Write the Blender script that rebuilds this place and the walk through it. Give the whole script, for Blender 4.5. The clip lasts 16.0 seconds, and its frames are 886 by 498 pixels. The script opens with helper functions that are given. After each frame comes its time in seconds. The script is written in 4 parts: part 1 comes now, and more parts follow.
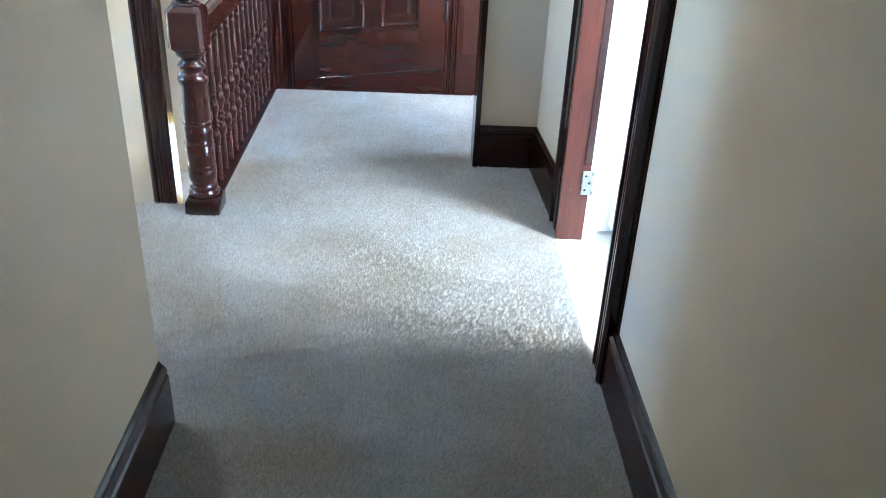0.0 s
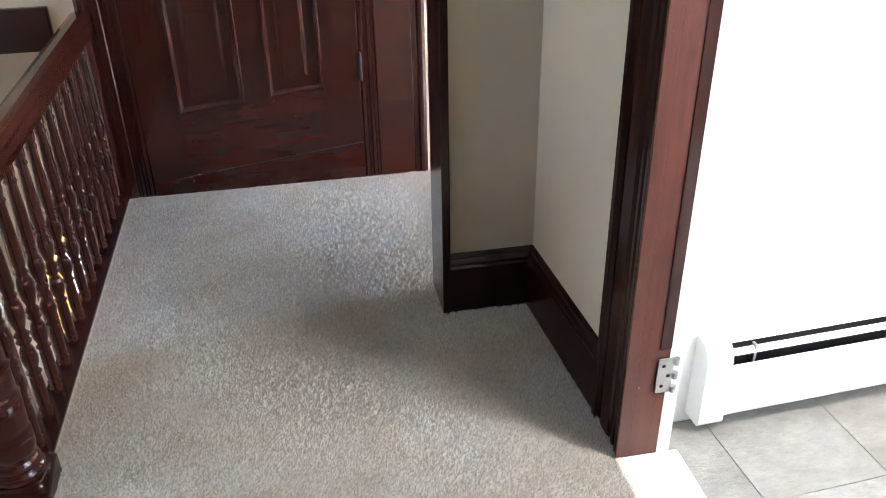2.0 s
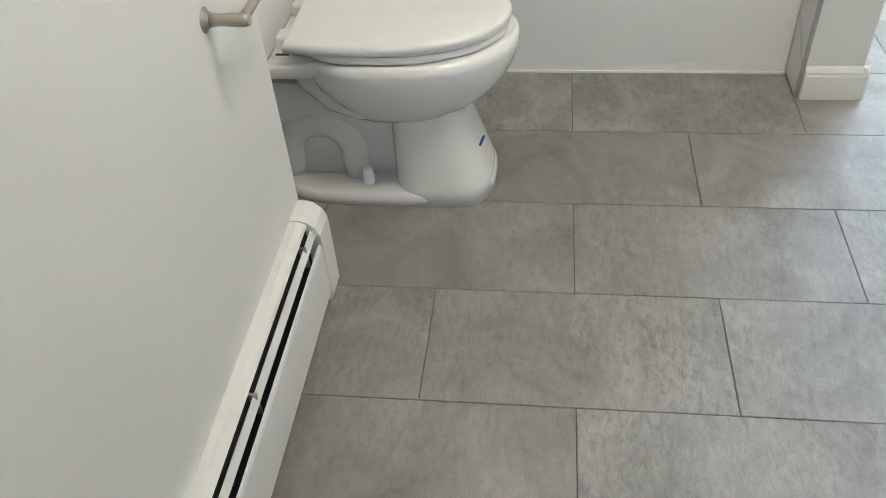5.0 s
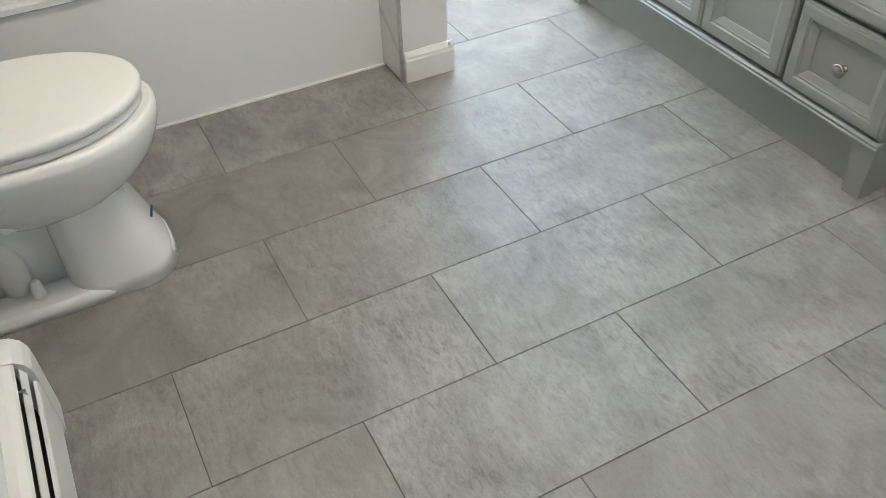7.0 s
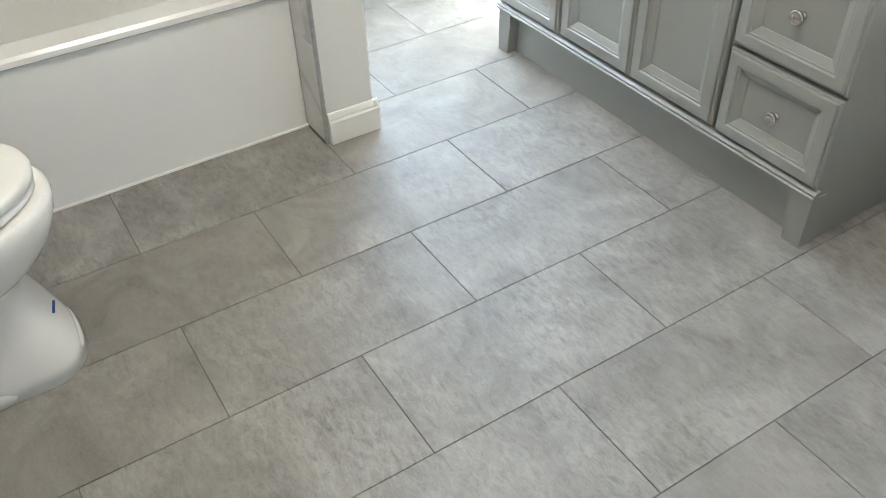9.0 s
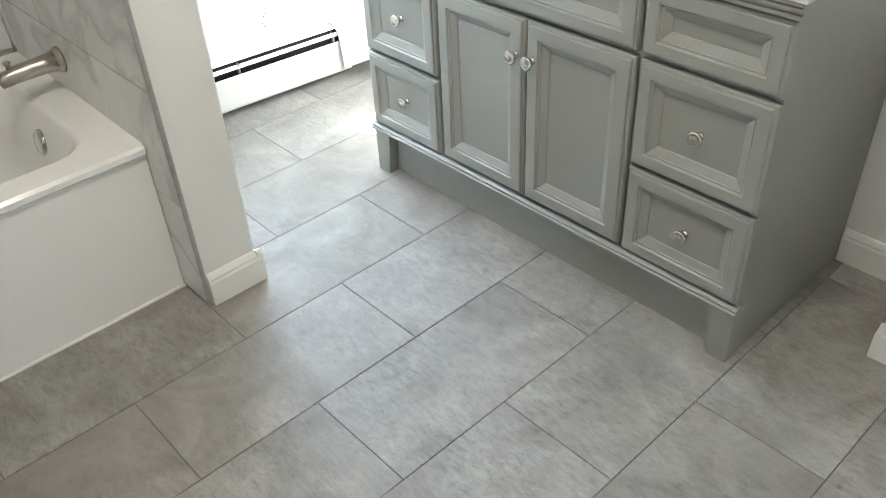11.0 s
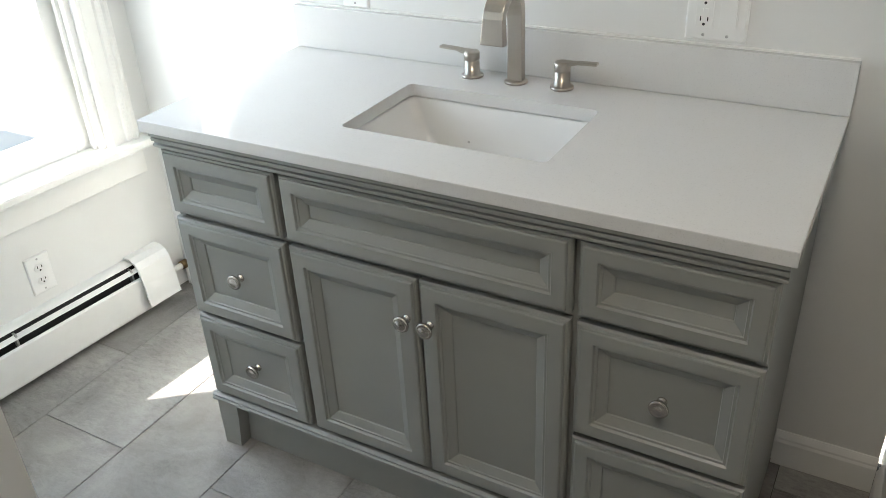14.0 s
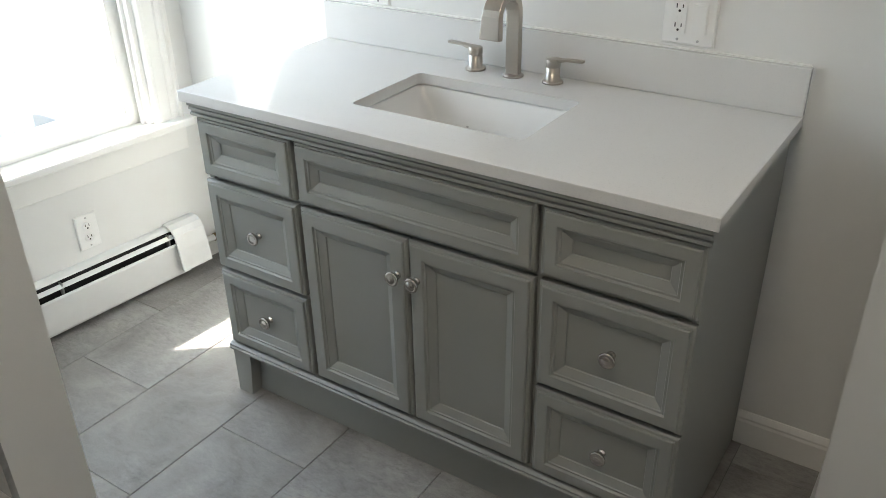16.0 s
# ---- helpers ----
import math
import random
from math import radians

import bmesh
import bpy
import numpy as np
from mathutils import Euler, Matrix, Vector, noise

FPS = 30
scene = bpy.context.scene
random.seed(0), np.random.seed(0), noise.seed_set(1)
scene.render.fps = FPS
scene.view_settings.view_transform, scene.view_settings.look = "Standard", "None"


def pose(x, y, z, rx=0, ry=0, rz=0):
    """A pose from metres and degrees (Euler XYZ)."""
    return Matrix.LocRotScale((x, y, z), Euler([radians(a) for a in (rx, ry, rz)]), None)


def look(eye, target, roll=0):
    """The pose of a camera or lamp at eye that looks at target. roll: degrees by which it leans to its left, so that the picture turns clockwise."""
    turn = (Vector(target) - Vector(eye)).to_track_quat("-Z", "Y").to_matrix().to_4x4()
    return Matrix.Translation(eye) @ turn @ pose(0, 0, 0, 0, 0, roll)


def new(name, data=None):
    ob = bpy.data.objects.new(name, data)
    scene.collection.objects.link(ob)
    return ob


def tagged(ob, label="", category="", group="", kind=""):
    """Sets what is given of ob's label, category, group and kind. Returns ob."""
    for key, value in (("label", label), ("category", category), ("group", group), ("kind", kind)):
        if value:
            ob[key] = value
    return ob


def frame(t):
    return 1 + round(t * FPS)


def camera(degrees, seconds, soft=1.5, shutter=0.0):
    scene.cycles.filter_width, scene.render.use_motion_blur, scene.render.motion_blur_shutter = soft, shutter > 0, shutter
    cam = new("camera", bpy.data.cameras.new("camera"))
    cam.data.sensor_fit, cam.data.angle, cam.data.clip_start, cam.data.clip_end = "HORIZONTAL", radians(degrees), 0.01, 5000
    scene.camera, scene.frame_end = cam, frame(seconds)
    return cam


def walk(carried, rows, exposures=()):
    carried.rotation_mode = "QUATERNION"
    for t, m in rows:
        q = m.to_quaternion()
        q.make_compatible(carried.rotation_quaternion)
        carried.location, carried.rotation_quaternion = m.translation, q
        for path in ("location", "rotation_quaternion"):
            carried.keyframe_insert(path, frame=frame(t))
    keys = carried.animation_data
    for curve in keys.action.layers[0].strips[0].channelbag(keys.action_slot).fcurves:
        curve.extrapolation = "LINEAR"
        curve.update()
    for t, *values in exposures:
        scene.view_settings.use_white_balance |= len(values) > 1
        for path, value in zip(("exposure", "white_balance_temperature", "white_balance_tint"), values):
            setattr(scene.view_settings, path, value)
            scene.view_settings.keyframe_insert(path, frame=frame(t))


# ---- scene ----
cam = camera(55.8, 16.0, soft=0.9)
PATH = [
    (0, (-1.822, -2.091, 1.374), (-1.642, -0.34, 0.423), 2.8),
    (0.5, (-1.87, -1.698, 1.39), (-1.744, 0.062, 0.448), 2.2),
    (1, (-1.829, -1.32, 1.374), (-1.66, 0.424, 0.411), 1.7),
    (1.5, (-1.812, -1.013, 1.361), (-1.595, 0.718, 0.384), 2.4),
    (2, (-1.851, -0.744, 1.343), (-1.433, 0.936, 0.342), -1.0),
    (2.5, (-1.751, -0.525, 1.298), (-0.93, 0.988, 0.28), -1.1),
    (2.8, (-1.658, -0.412, 1.319), (-0.684, 0.985, 0.27), -2.9),
    (3, (-1.618, -0.332, 1.31), (-0.564, 1.003, 0.257), -3.5),
    (3.5, (-1.529, -0.176, 1.311), (-0.329, 1.004, 0.231), -5.2),
    (4, (-1.469, -0.007, 1.306), (-0.038, 0.791, 0.159), -4.3),
    (4.5, (-1.396, 0.067, 1.289), (0.032, 0.591, -0.01), -5.4),
    (5, (-1.27, 0.077, 1.305), (0.181, 0.307, -0.051), -4.4),
    (5.2, (-1.259, 0.11, 1.299), (0.215, 0.211, -0.049), -3.1),
    (7.5, (-1.235, 0.288, 1.353), (0.06, -0.457, 0.024), -1.7),
    (8, (-1.217, 0.263, 1.348), (0.094, -0.531, 0.062), -1.2),
    (10.5, (-0.961, 0.043, 1.363), (0.292, -0.707, -0.004), -3.9),
    (11, (-0.89, 0.033, 1.424), (0.307, -1.012, 0.21), -3.2),
    (11.5, (-0.823, 0.033, 1.459), (0.321, -1.176, 0.351), -1.9),
    (12, (-0.77, -0.029, 1.481), (0.365, -1.263, 0.392), -3.0),
    (12.5, (-0.702, -0.137, 1.493), (0.4, -1.435, 0.445), -3.3),
    (13, (-0.616, -0.19, 1.496), (0.461, -1.496, 0.432), -4.4),
    (13.5, (-0.464, -0.207, 1.507), (0.504, -1.631, 0.49), -3.7),
    (14, (-0.369, -0.224, 1.508), (0.509, -1.712, 0.501), -3.0),
    (14.5, (-0.298, -0.226, 1.515), (0.568, -1.745, 0.546), -2.1),
    (15, (-0.303, -0.205, 1.518), (0.56, -1.739, 0.568), -0.9),
    (15.5, (-0.443, -0.152, 1.508), (0.532, -1.613, 0.552), -1.9),
    (16, (-0.594, -0.077, 1.512), (0.385, -1.53, 0.548), -1.1),
]
EXPOSURES = [(0.0, 6.25, 4750, 0), (1.0, 5.55, 5350, 4), (2.2, 5.25, 5850, 10), (2.9, 3.5, 5800, 0), (4.0, 3.42, 6000, 0), (5.0, 3.3, 6350, 7), (8.0, 3.4, 6350, 7), (10.5, 3.6, 6400, 7), (12.0, 2.5, 6500, 9), (14.0, 2.2, 6600, 9), (16.0, 2.1, 6600, 9)]
walk(cam, [(t, look(eye, target, roll)) for t, eye, target, roll in PATH], EXPOSURES)

# ---------------------------------------------------------------- world and light
world = bpy.data.worlds.new("world")
scene.world = world
world.use_nodes = True
wn, wl = world.node_tree.nodes, world.node_tree.links
sky = wn.new("ShaderNodeTexSky")
sky.sky_type = "NISHITA"
sky.sun_disc = False
SUN = Vector((1.0, 0.80, 1.52)).normalized()
sky.sun_elevation = math.asin(SUN.z)
sky.sun_rotation = math.atan2(SUN.x, SUN.y)
wl.new(sky.outputs[0], wn["Background"].inputs[0])
wn["Background"].inputs[1].default_value = 0.15
sun = new("sun", bpy.data.lights.new("sun", "SUN"))
sun.data.energy, sun.data.angle, sun.data.color = 5.0, radians(0.6), (1.0, 0.95, 0.88)
sun.matrix_world = look((6, 4, 9), Vector((6, 4, 9)) - SUN)


def window_light(name, m, w, h, watts, color=(0.9, 0.95, 1.0)):
    """Daylight that enters through a window opening."""
    la = bpy.data.lights.new(name, "AREA")
    la.shape, la.size, la.size_y, la.energy, la.color = "RECTANGLE", w, h, watts, color
    ob = new(name, la)
    ob.matrix_world = m
    return ob


# ---------------------------------------------------------------- materials
def shader(name):
    m = bpy.data.materials.new(name)
    m.use_nodes = True
    nt = m.node_tree
    return m, nt.nodes, nt.links, nt.nodes["Principled BSDF"]


def coords(n, l, scale=(1, 1, 1), random_shift=False, turn=0.0):
    tc = n.new("ShaderNodeTexCoord")
    mp = n.new("ShaderNodeMapping")
    mp.inputs["Scale"].default_value = scale
    mp.inputs["Rotation"].default_value = (0, 0, radians(turn))
    l.new(tc.outputs["Object"], mp.inputs["Vector"])
    if random_shift:
        oi = n.new("ShaderNodeObjectInfo")
        mu = n.new("ShaderNodeVectorMath")
        mu.operation = "MULTIPLY"
        mu.inputs[1].default_value = (37.0, 53.0, 71.0)
        l.new(oi.outputs["Random"], mu.inputs[0])
        l.new(mu.outputs[0], mp.inputs["Location"])
    return mp.outputs[0]


def noise_tex(n, l, vec, scale, detail=4.0, rough=0.55, distortion=0.0):
    t = n.new("ShaderNodeTexNoise")
    t.inputs["Scale"].default_value = scale
    t.inputs["Detail"].default_value = detail
    t.inputs["Roughness"].default_value = rough
    t.inputs["Distortion"].default_value = distortion
    l.new(vec, t.inputs["Vector"])
    return t.outputs["Fac"]


def ramp(n, l, fac, stops):
    r = n.new("ShaderNodeValToRGB")
    e = r.color_ramp.elements
    while len(e) < len(stops):
        e.new(0.5)
    for el, (p, c) in zip(e, stops):
        el.position, el.color = p, (*c, 1)
    l.new(fac, r.inputs[0])
    return r.outputs[0]


def mixed(n, l, a, b, fac, mode="MIX"):
    x = n.new("ShaderNodeMix")
    x.data_type, x.blend_type = "RGBA", mode
    for sock, v in ((x.inputs[6], a), (x.inputs[7], b), (x.inputs[0], fac)):
        if isinstance(v, (int, float)):
            sock.default_value = v
        elif isinstance(v, tuple):
            sock.default_value = (*v, 1)
        else:
            l.new(v, sock)
    return x.outputs[2]


def bump(n, l, p, height, strength, distance):
    b = n.new("ShaderNodeBump")
    b.inputs["Strength"].default_value = strength
    b.inputs["Distance"].default_value = distance
    l.new(height, b.inputs["Height"])
    l.new(b.outputs[0], p.inputs["Normal"])


def spread(n, l, fac, lo, hi):
    mr = n.new("ShaderNodeMapRange")
    mr.inputs["To Min"].default_value, mr.inputs["To Max"].default_value = lo, hi
    l.new(fac, mr.inputs["Value"])
    return mr.outputs[0]


def paint(name, color, rough=0.5, var=0.04, bumpy=0.15, scale=220.0):
    """Painted wall or trim: faint blotches, roller stipple."""
    m, n, l, p = shader(name)
    v = coords(n, l)
    big = noise_tex(n, l, v, 1.7, 5.0)
    dark = tuple(c * (1 - var) for c in color)
    light = tuple(min(1, c * (1 + var * 0.5)) for c in color)
    l.new(ramp(n, l, big, [(0.3, dark), (0.7, light)]), p.inputs["Base Color"])
    fine = noise_tex(n, l, v, scale, 3.0)
    l.new(spread(n, l, big, rough * 0.9, rough * 1.12), p.inputs["Roughness"])
    bump(n, l, p, fine, bumpy, 0.002)
    return m


def wood(name, dark, light, axis="z", rough=0.3, coat=0.5):
    m, n, l, p = shader(name)
    sc = {"x": (1.2, 14, 14), "y": (14, 1.2, 14), "z": (14, 14, 1.2)}[axis]
    v = coords(n, l, sc, random_shift=True)
    g = noise_tex(n, l, v, 2.6, 4.0, 0.5, 0.04)
    v2 = coords(n, l, (1, 1, 1))
    blot = noise_tex(n, l, v2, 6.0, 4.0)
    col = ramp(n, l, g, [(0.15, dark), (0.95, light)])
    col = mixed(n, l, col, tuple(c * 0.5 for c in dark), spread(n, l, blot, -0.15, 0.3))
    l.new(col, p.inputs["Base Color"])
    l.new(spread(n, l, blot, rough * 0.9, rough * 1.15), p.inputs["Roughness"])
    p.inputs["Coat Weight"].default_value = coat
    p.inputs["Coat Roughness"].default_value = 0.05
    p.inputs["Specular IOR Level"].default_value = 0.32
    return m


def worn_jamb():
    """Red-brown varnish with dents, bare specks and darker bruises."""
    m, n, l, p = shader("worn_red_jamb")
    v = coords(n, l, (14, 14, 1.2))
    g = noise_tex(n, l, v, 3.0, 8.0, 0.65, 0.6)
    v2 = coords(n, l)
    blot = noise_tex(n, l, v2, 7.0, 5.0)
    speck = noise_tex(n, l, v2, 62.0, 2.0)
    c = ramp(n, l, g, [(0.3, (0.060, 0.0125, 0.0075)), (0.72, (0.125, 0.029, 0.016))])
    c = mixed(n, l, c, (0.02, 0.008, 0.007), ramp(n, l, blot, [(0.60, (0, 0, 0)), (0.68, (0.8, 0.8, 0.8))]))
    c = mixed(n, l, c, (0.42, 0.27, 0.21), ramp(n, l, speck, [(0.755, (0, 0, 0)), (0.775, (0.9, 0.9, 0.9))]))
    l.new(c, p.inputs["Base Color"])
    l.new(spread(n, l, blot, 0.3, 0.5), p.inputs["Roughness"])
    bump(n, l, p, speck, 0.2, 0.003)
    return m


def plain(name, color, rough, metal=0.0, var=0.03, scale=30.0, bumpy=0.03):
    m, n, l, p = shader(name)
    v = coords(n, l)
    f = noise_tex(n, l, v, scale, 4.0)
    l.new(ramp(n, l, f, [(0.3, tuple(c * (1 - var) for c in color)), (0.7, color)]), p.inputs["Base Color"])
    l.new(spread(n, l, f, rough * 0.9, rough * 1.1), p.inputs["Roughness"])
    p.inputs["Metallic"].default_value = metal
    bump(n, l, p, f, bumpy, 0.001)
    return m


M_HALL = paint("hall_wall_paint", (0.53, 0.445, 0.33), 0.55, 0.05)
M_BATH = paint("bath_wall_paint", (0.77, 0.77, 0.755), 0.5, 0.03)
M_TRIM = paint("white_trim_paint", (0.82, 0.815, 0.79), 0.35, 0.03, 0.05)
M_CEIL = paint("ceiling_paint", (0.8, 0.8, 0.78), 0.7, 0.03)
M_WOOD = wood("mahogany_upright", (0.031, 0.0062, 0.0037), (0.040, 0.0078, 0.0043), "z", 0.22)
M_WOODX = wood("mahogany_across", (0.034, 0.0068, 0.0040), (0.045, 0.0088, 0.0048), "x", 0.22)
M_WOODY = wood("mahogany_along", (0.034, 0.0068, 0.0040), (0.045, 0.0088, 0.0048), "y", 0.22)
M_JAMB = worn_jamb()
M_DARK = wood("dark_stained_base", (0.008, 0.0020, 0.0016), (0.030, 0.0062, 0.0036), "x", 0.2, 0.12)
M_VANITY = paint("grey_cabinet_paint", (0.272, 0.277, 0.260), 0.36, 0.04, 0.03)
M_PORC = plain("white_porcelain", (0.82, 0.82, 0.81), 0.12, 0, 0.01)
M_PLASTIC = plain("white_plastic", (0.86, 0.86, 0.845), 0.3, 0, 0.02)
M_ENAMEL = plain("white_enamel_metal", (0.80, 0.80, 0.79), 0.35, 0, 0.03)
# plain black; it also paints the shade inside the heaters' slots
M_BLACK = plain("black_and_slot_shade", (0.012, 0.012, 0.013), 0.6)
M_NICKEL = plain("brushed_nickel", (0.47, 0.43, 0.38), 0.30, 1.0, 0.06, 400.0, 0.03)
M_KNOB = plain("knob_nickel", (0.52, 0.49, 0.45), 0.24, 1.0, 0.05, 60.0, 0.01)
M_STEEL = plain("galvanised_steel", (0.55, 0.55, 0.54), 0.4, 1.0, 0.2, 60.0)
M_GROUT = plain("dark_grout", (0.12, 0.115, 0.11), 0.85, 0, 0.3, 300.0)
M_TUB = plain("white_acrylic", (0.82, 0.825, 0.82), 0.18, 0, 0.01)


def carpet_mat():
    m, n, l, p = shader("grey_beige_carpet")
    v = coords(n, l)
    big = noise_tex(n, l, v, 2.2, 4.0, 0.55, 0.4)
    mid = noise_tex(n, l, v, 22.0, 3.0)
    fine = noise_tex(n, l, v, 260.0, 3.0, 0.7)
    c = ramp(n, l, big, [(0.32, (0.62, 0.545, 0.455)), (0.66, (0.79, 0.775, 0.755))])
    c = mixed(n, l, c, ramp(n, l, mid, [(0.3, (0.86, 0.845, 0.82)), (0.7, (1, 1, 1))]), 0.5, "MULTIPLY")
    c = mixed(n, l, c, ramp(n, l, fine, [(0.3, (0.72, 0.71, 0.69)), (0.7, (1.1, 1.09, 1.08))]), 0.7, "MULTIPLY")
    l.new(c, p.inputs["Base Color"])
    p.inputs["Roughness"].default_value = 0.95
    p.inputs["Sheen Weight"].default_value = 0.1
    p.inputs["Specular IOR Level"].default_value = 0.15
    gi = n.new("ShaderNodeNewGeometry")
    c = mixed(n, l, c, ramp(n, l, gi.outputs["Random Per Island"], [(0.0, (0.66, 0.65, 0.63)), (1.0, (1.2, 1.19, 1.18))]), 0.9, "MULTIPLY")
    l.new(c, p.inputs["Base Color"])
    bp = n.new("ShaderNodeBump")
    bp.inputs["Strength"].default_value, bp.inputs["Distance"].default_value = 0.6, 0.004
    l.new(fine, bp.inputs["Height"])
    sc = n.new("ShaderNodeVectorMath")
    sc.operation = "SCALE"
    sc.inputs["Scale"].default_value = 0.40
    l.new(bp.outputs[0], sc.inputs[0])
    up = n.new("ShaderNodeVectorMath")
    up.operation = "ADD"
    up.inputs[1].default_value = (0, 0, 1)
    l.new(sc.outputs[0], up.inputs[0])
    nm = n.new("ShaderNodeVectorMath")
    nm.operation = "NORMALIZE"
    l.new(up.outputs[0], nm.inputs[0])
    l.new(nm.outputs[0], p.inputs["Normal"])
    return m


def tile_mat():
    m, n, l, p = shader("grey_slate_look_tile")
    v = coords(n, l, (1, 1, 1), True)
    vs = coords(n, l, (1.0, 2.4, 1.0), True, 28.0)
    cloud = noise_tex(n, l, v, 5.0, 6.0, 0.6, 0.8)
    streak = noise_tex(n, l, vs, 30.0, 10.0, 0.78, 0.5)
    patch = noise_tex(n, l, v, 3.2, 3.0)
    grit = noise_tex(n, l, v, 240.0, 3.0)
    oi = n.new("ShaderNodeObjectInfo")
    slate_add = n.new("ShaderNodeMath")
    slate_add.operation, slate_add.use_clamp = "ADD", True
    l.new(spread(n, l, patch, -0.6, 0.9), slate_add.inputs[0])
    l.new(spread(n, l, oi.outputs["Random"], 0.15, 0.5), slate_add.inputs[1])
    slate = slate_add.outputs[0]
    c = ramp(n, l, cloud, [(0.30, (0.195, 0.187, 0.178)), (0.70, (0.35, 0.34, 0.325))])
    c = mixed(n, l, c, ramp(n, l, streak, [(0.36, (0.60, 0.585, 0.57)), (0.48, (0.98, 0.98, 0.98)), (0.60, (1.25, 1.24, 1.225))]), slate, "MULTIPLY")
    c = mixed(n, l, c, ramp(n, l, oi.outputs["Random"], [(0.0, (0.95, 0.925, 0.90)), (0.5, (0.99, 0.98, 0.97)), (1.0, (1.03, 1.035, 1.045))]), 0.9, "MULTIPLY")
    c = mixed(n, l, c, ramp(n, l, grit, [(0.3, (0.85, 0.85, 0.85)), (0.7, (1.06, 1.06, 1.06))]), 0.6, "MULTIPLY")
    l.new(c, p.inputs["Base Color"])
    l.new(spread(n, l, streak, 0.23, 0.44), p.inputs["Roughness"])
    bump(n, l, p, streak, 0.6, 0.004)
    return m


def marble_mat():
    m, n, l, p = shader("grey_veined_marble_tile")
    v = coords(n, l, (1, 1, 1), True)
    a = noise_tex(n, l, v, 1.7, 6.0, 0.5, 1.3)
    b = noise_tex(n, l, v, 9.0, 5.0, 0.6, 1.0)
    c = ramp(n, l, a, [(0.42, (0.74, 0.75, 0.75)), (0.49, (0.60, 0.61, 0.62)), (0.53, (0.76, 0.77, 0.77))])
    c = mixed(n, l, c, ramp(n, l, b, [(0.3, (0.9, 0.9, 0.9)), (0.7, (1, 1, 1))]), 0.8, "MULTIPLY")
    l.new(c, p.inputs["Base Color"])
    p.inputs["Roughness"].default_value = 0.22
    return m


def quartz_mat():
    m, n, l, p = shader("white_quartz")
    v = coords(n, l)
    f = noise_tex(n, l, v, 420.0, 2.0)
    b = noise_tex(n, l, v, 3.0, 4.0)
    c = ramp(n, l, f, [(0.30, (0.62, 0.615, 0.605)), (0.38, (0.705, 0.70, 0.69)), (0.7, (0.72, 0.715, 0.705))])
    c = mixed(n, l, c, ramp(n, l, b, [(0.3, (0.95, 0.95, 0.95)), (0.7, (1, 1, 1))]), 0.7, "MULTIPLY")
    l.new(c, p.inputs["Base Color"])
    p.inputs["Roughness"].default_value = 0.10
    return m


def glass_mat():
    m, n, l, p = shader("window_glass")
    p.inputs["Base Color"].default_value = (0.95, 0.98, 0.97, 1)
    p.inputs["Roughness"].default_value = 0.0
    p.inputs["Transmission Weight"].default_value = 1.0
    p.inputs["IOR"].default_value = 1.05
    return m


M_CARPET, M_TILE, M_MARBLE, M_QUARTZ, M_GLASS = carpet_mat(), tile_mat(), marble_mat(), quartz_mat(), glass_mat()

# ---------------------------------------------------------------- mesh helpers
HALL = Matrix.Translation((-1.15, 0.49, 0)) @ Matrix.Rotation(radians(-3.6), 4, "Z")
WORLD = Matrix.Identity(4)


def box(bm, x0, x1, y0, y1, z0, z1, bevel=0.0, seg=2):
    r = bmesh.ops.create_cube(bm, size=1.0)
    vs = r["verts"]
    bmesh.ops.scale(bm, vec=(x1 - x0, y1 - y0, z1 - z0), verts=vs)
    bmesh.ops.translate(bm, vec=((x0 + x1) / 2, (y0 + y1) / 2, (z0 + z1) / 2), verts=vs)
    if bevel > 0:
        es = list({e for v in vs for e in v.link_edges})
        bmesh.ops.bevel(bm, geom=es, offset=bevel, segments=seg, affect="EDGES", profile=0.5)
    return bm


def lathe(bm, prof, segs=20, m=WORLD):
    """A turned body round z from (radius, height) pairs."""
    rings = []
    for r, z in prof:
        rings.append([bm.verts.new(m @ Vector((r * math.cos(2 * math.pi * i / segs), r * math.sin(2 * math.pi * i / segs), z))) for i in range(segs)])
    for a, b in zip(rings, rings[1:]):
        for i in range(segs):
            f = bm.faces.new((a[i], a[(i + 1) % segs], b[(i + 1) % segs], b[i]))
            f.smooth = True
    bm.faces.new(list(reversed(rings[0])))
    bm.faces.new(rings[-1])
    return bm


def prism(bm, outline, a0, a1, axis="x", smooth=False):
    """Sweep a closed outline of 2D points along an axis. x: (y, z); y: (x, z); z: (x, y)."""
    def place(p, a):
        return {"x": (a, p[0], p[1]), "y": (p[0], a, p[1]), "z": (p[0], p[1], a)}[axis]
    va = [bm.verts.new(place(p, a0)) for p in outline]
    vb = [bm.verts.new(place(p, a1)) for p in outline]
    k = len(outline)
    for i in range(k):
        f = bm.faces.new((va[i], va[(i + 1) % k], vb[(i + 1) % k], vb[i]))
        f.smooth = smooth
    bm.faces.new(list(reversed(va)))
    bm.faces.new(vb)
    bmesh.ops.recalc_face_normals(bm, faces=bm.faces)
    return bm


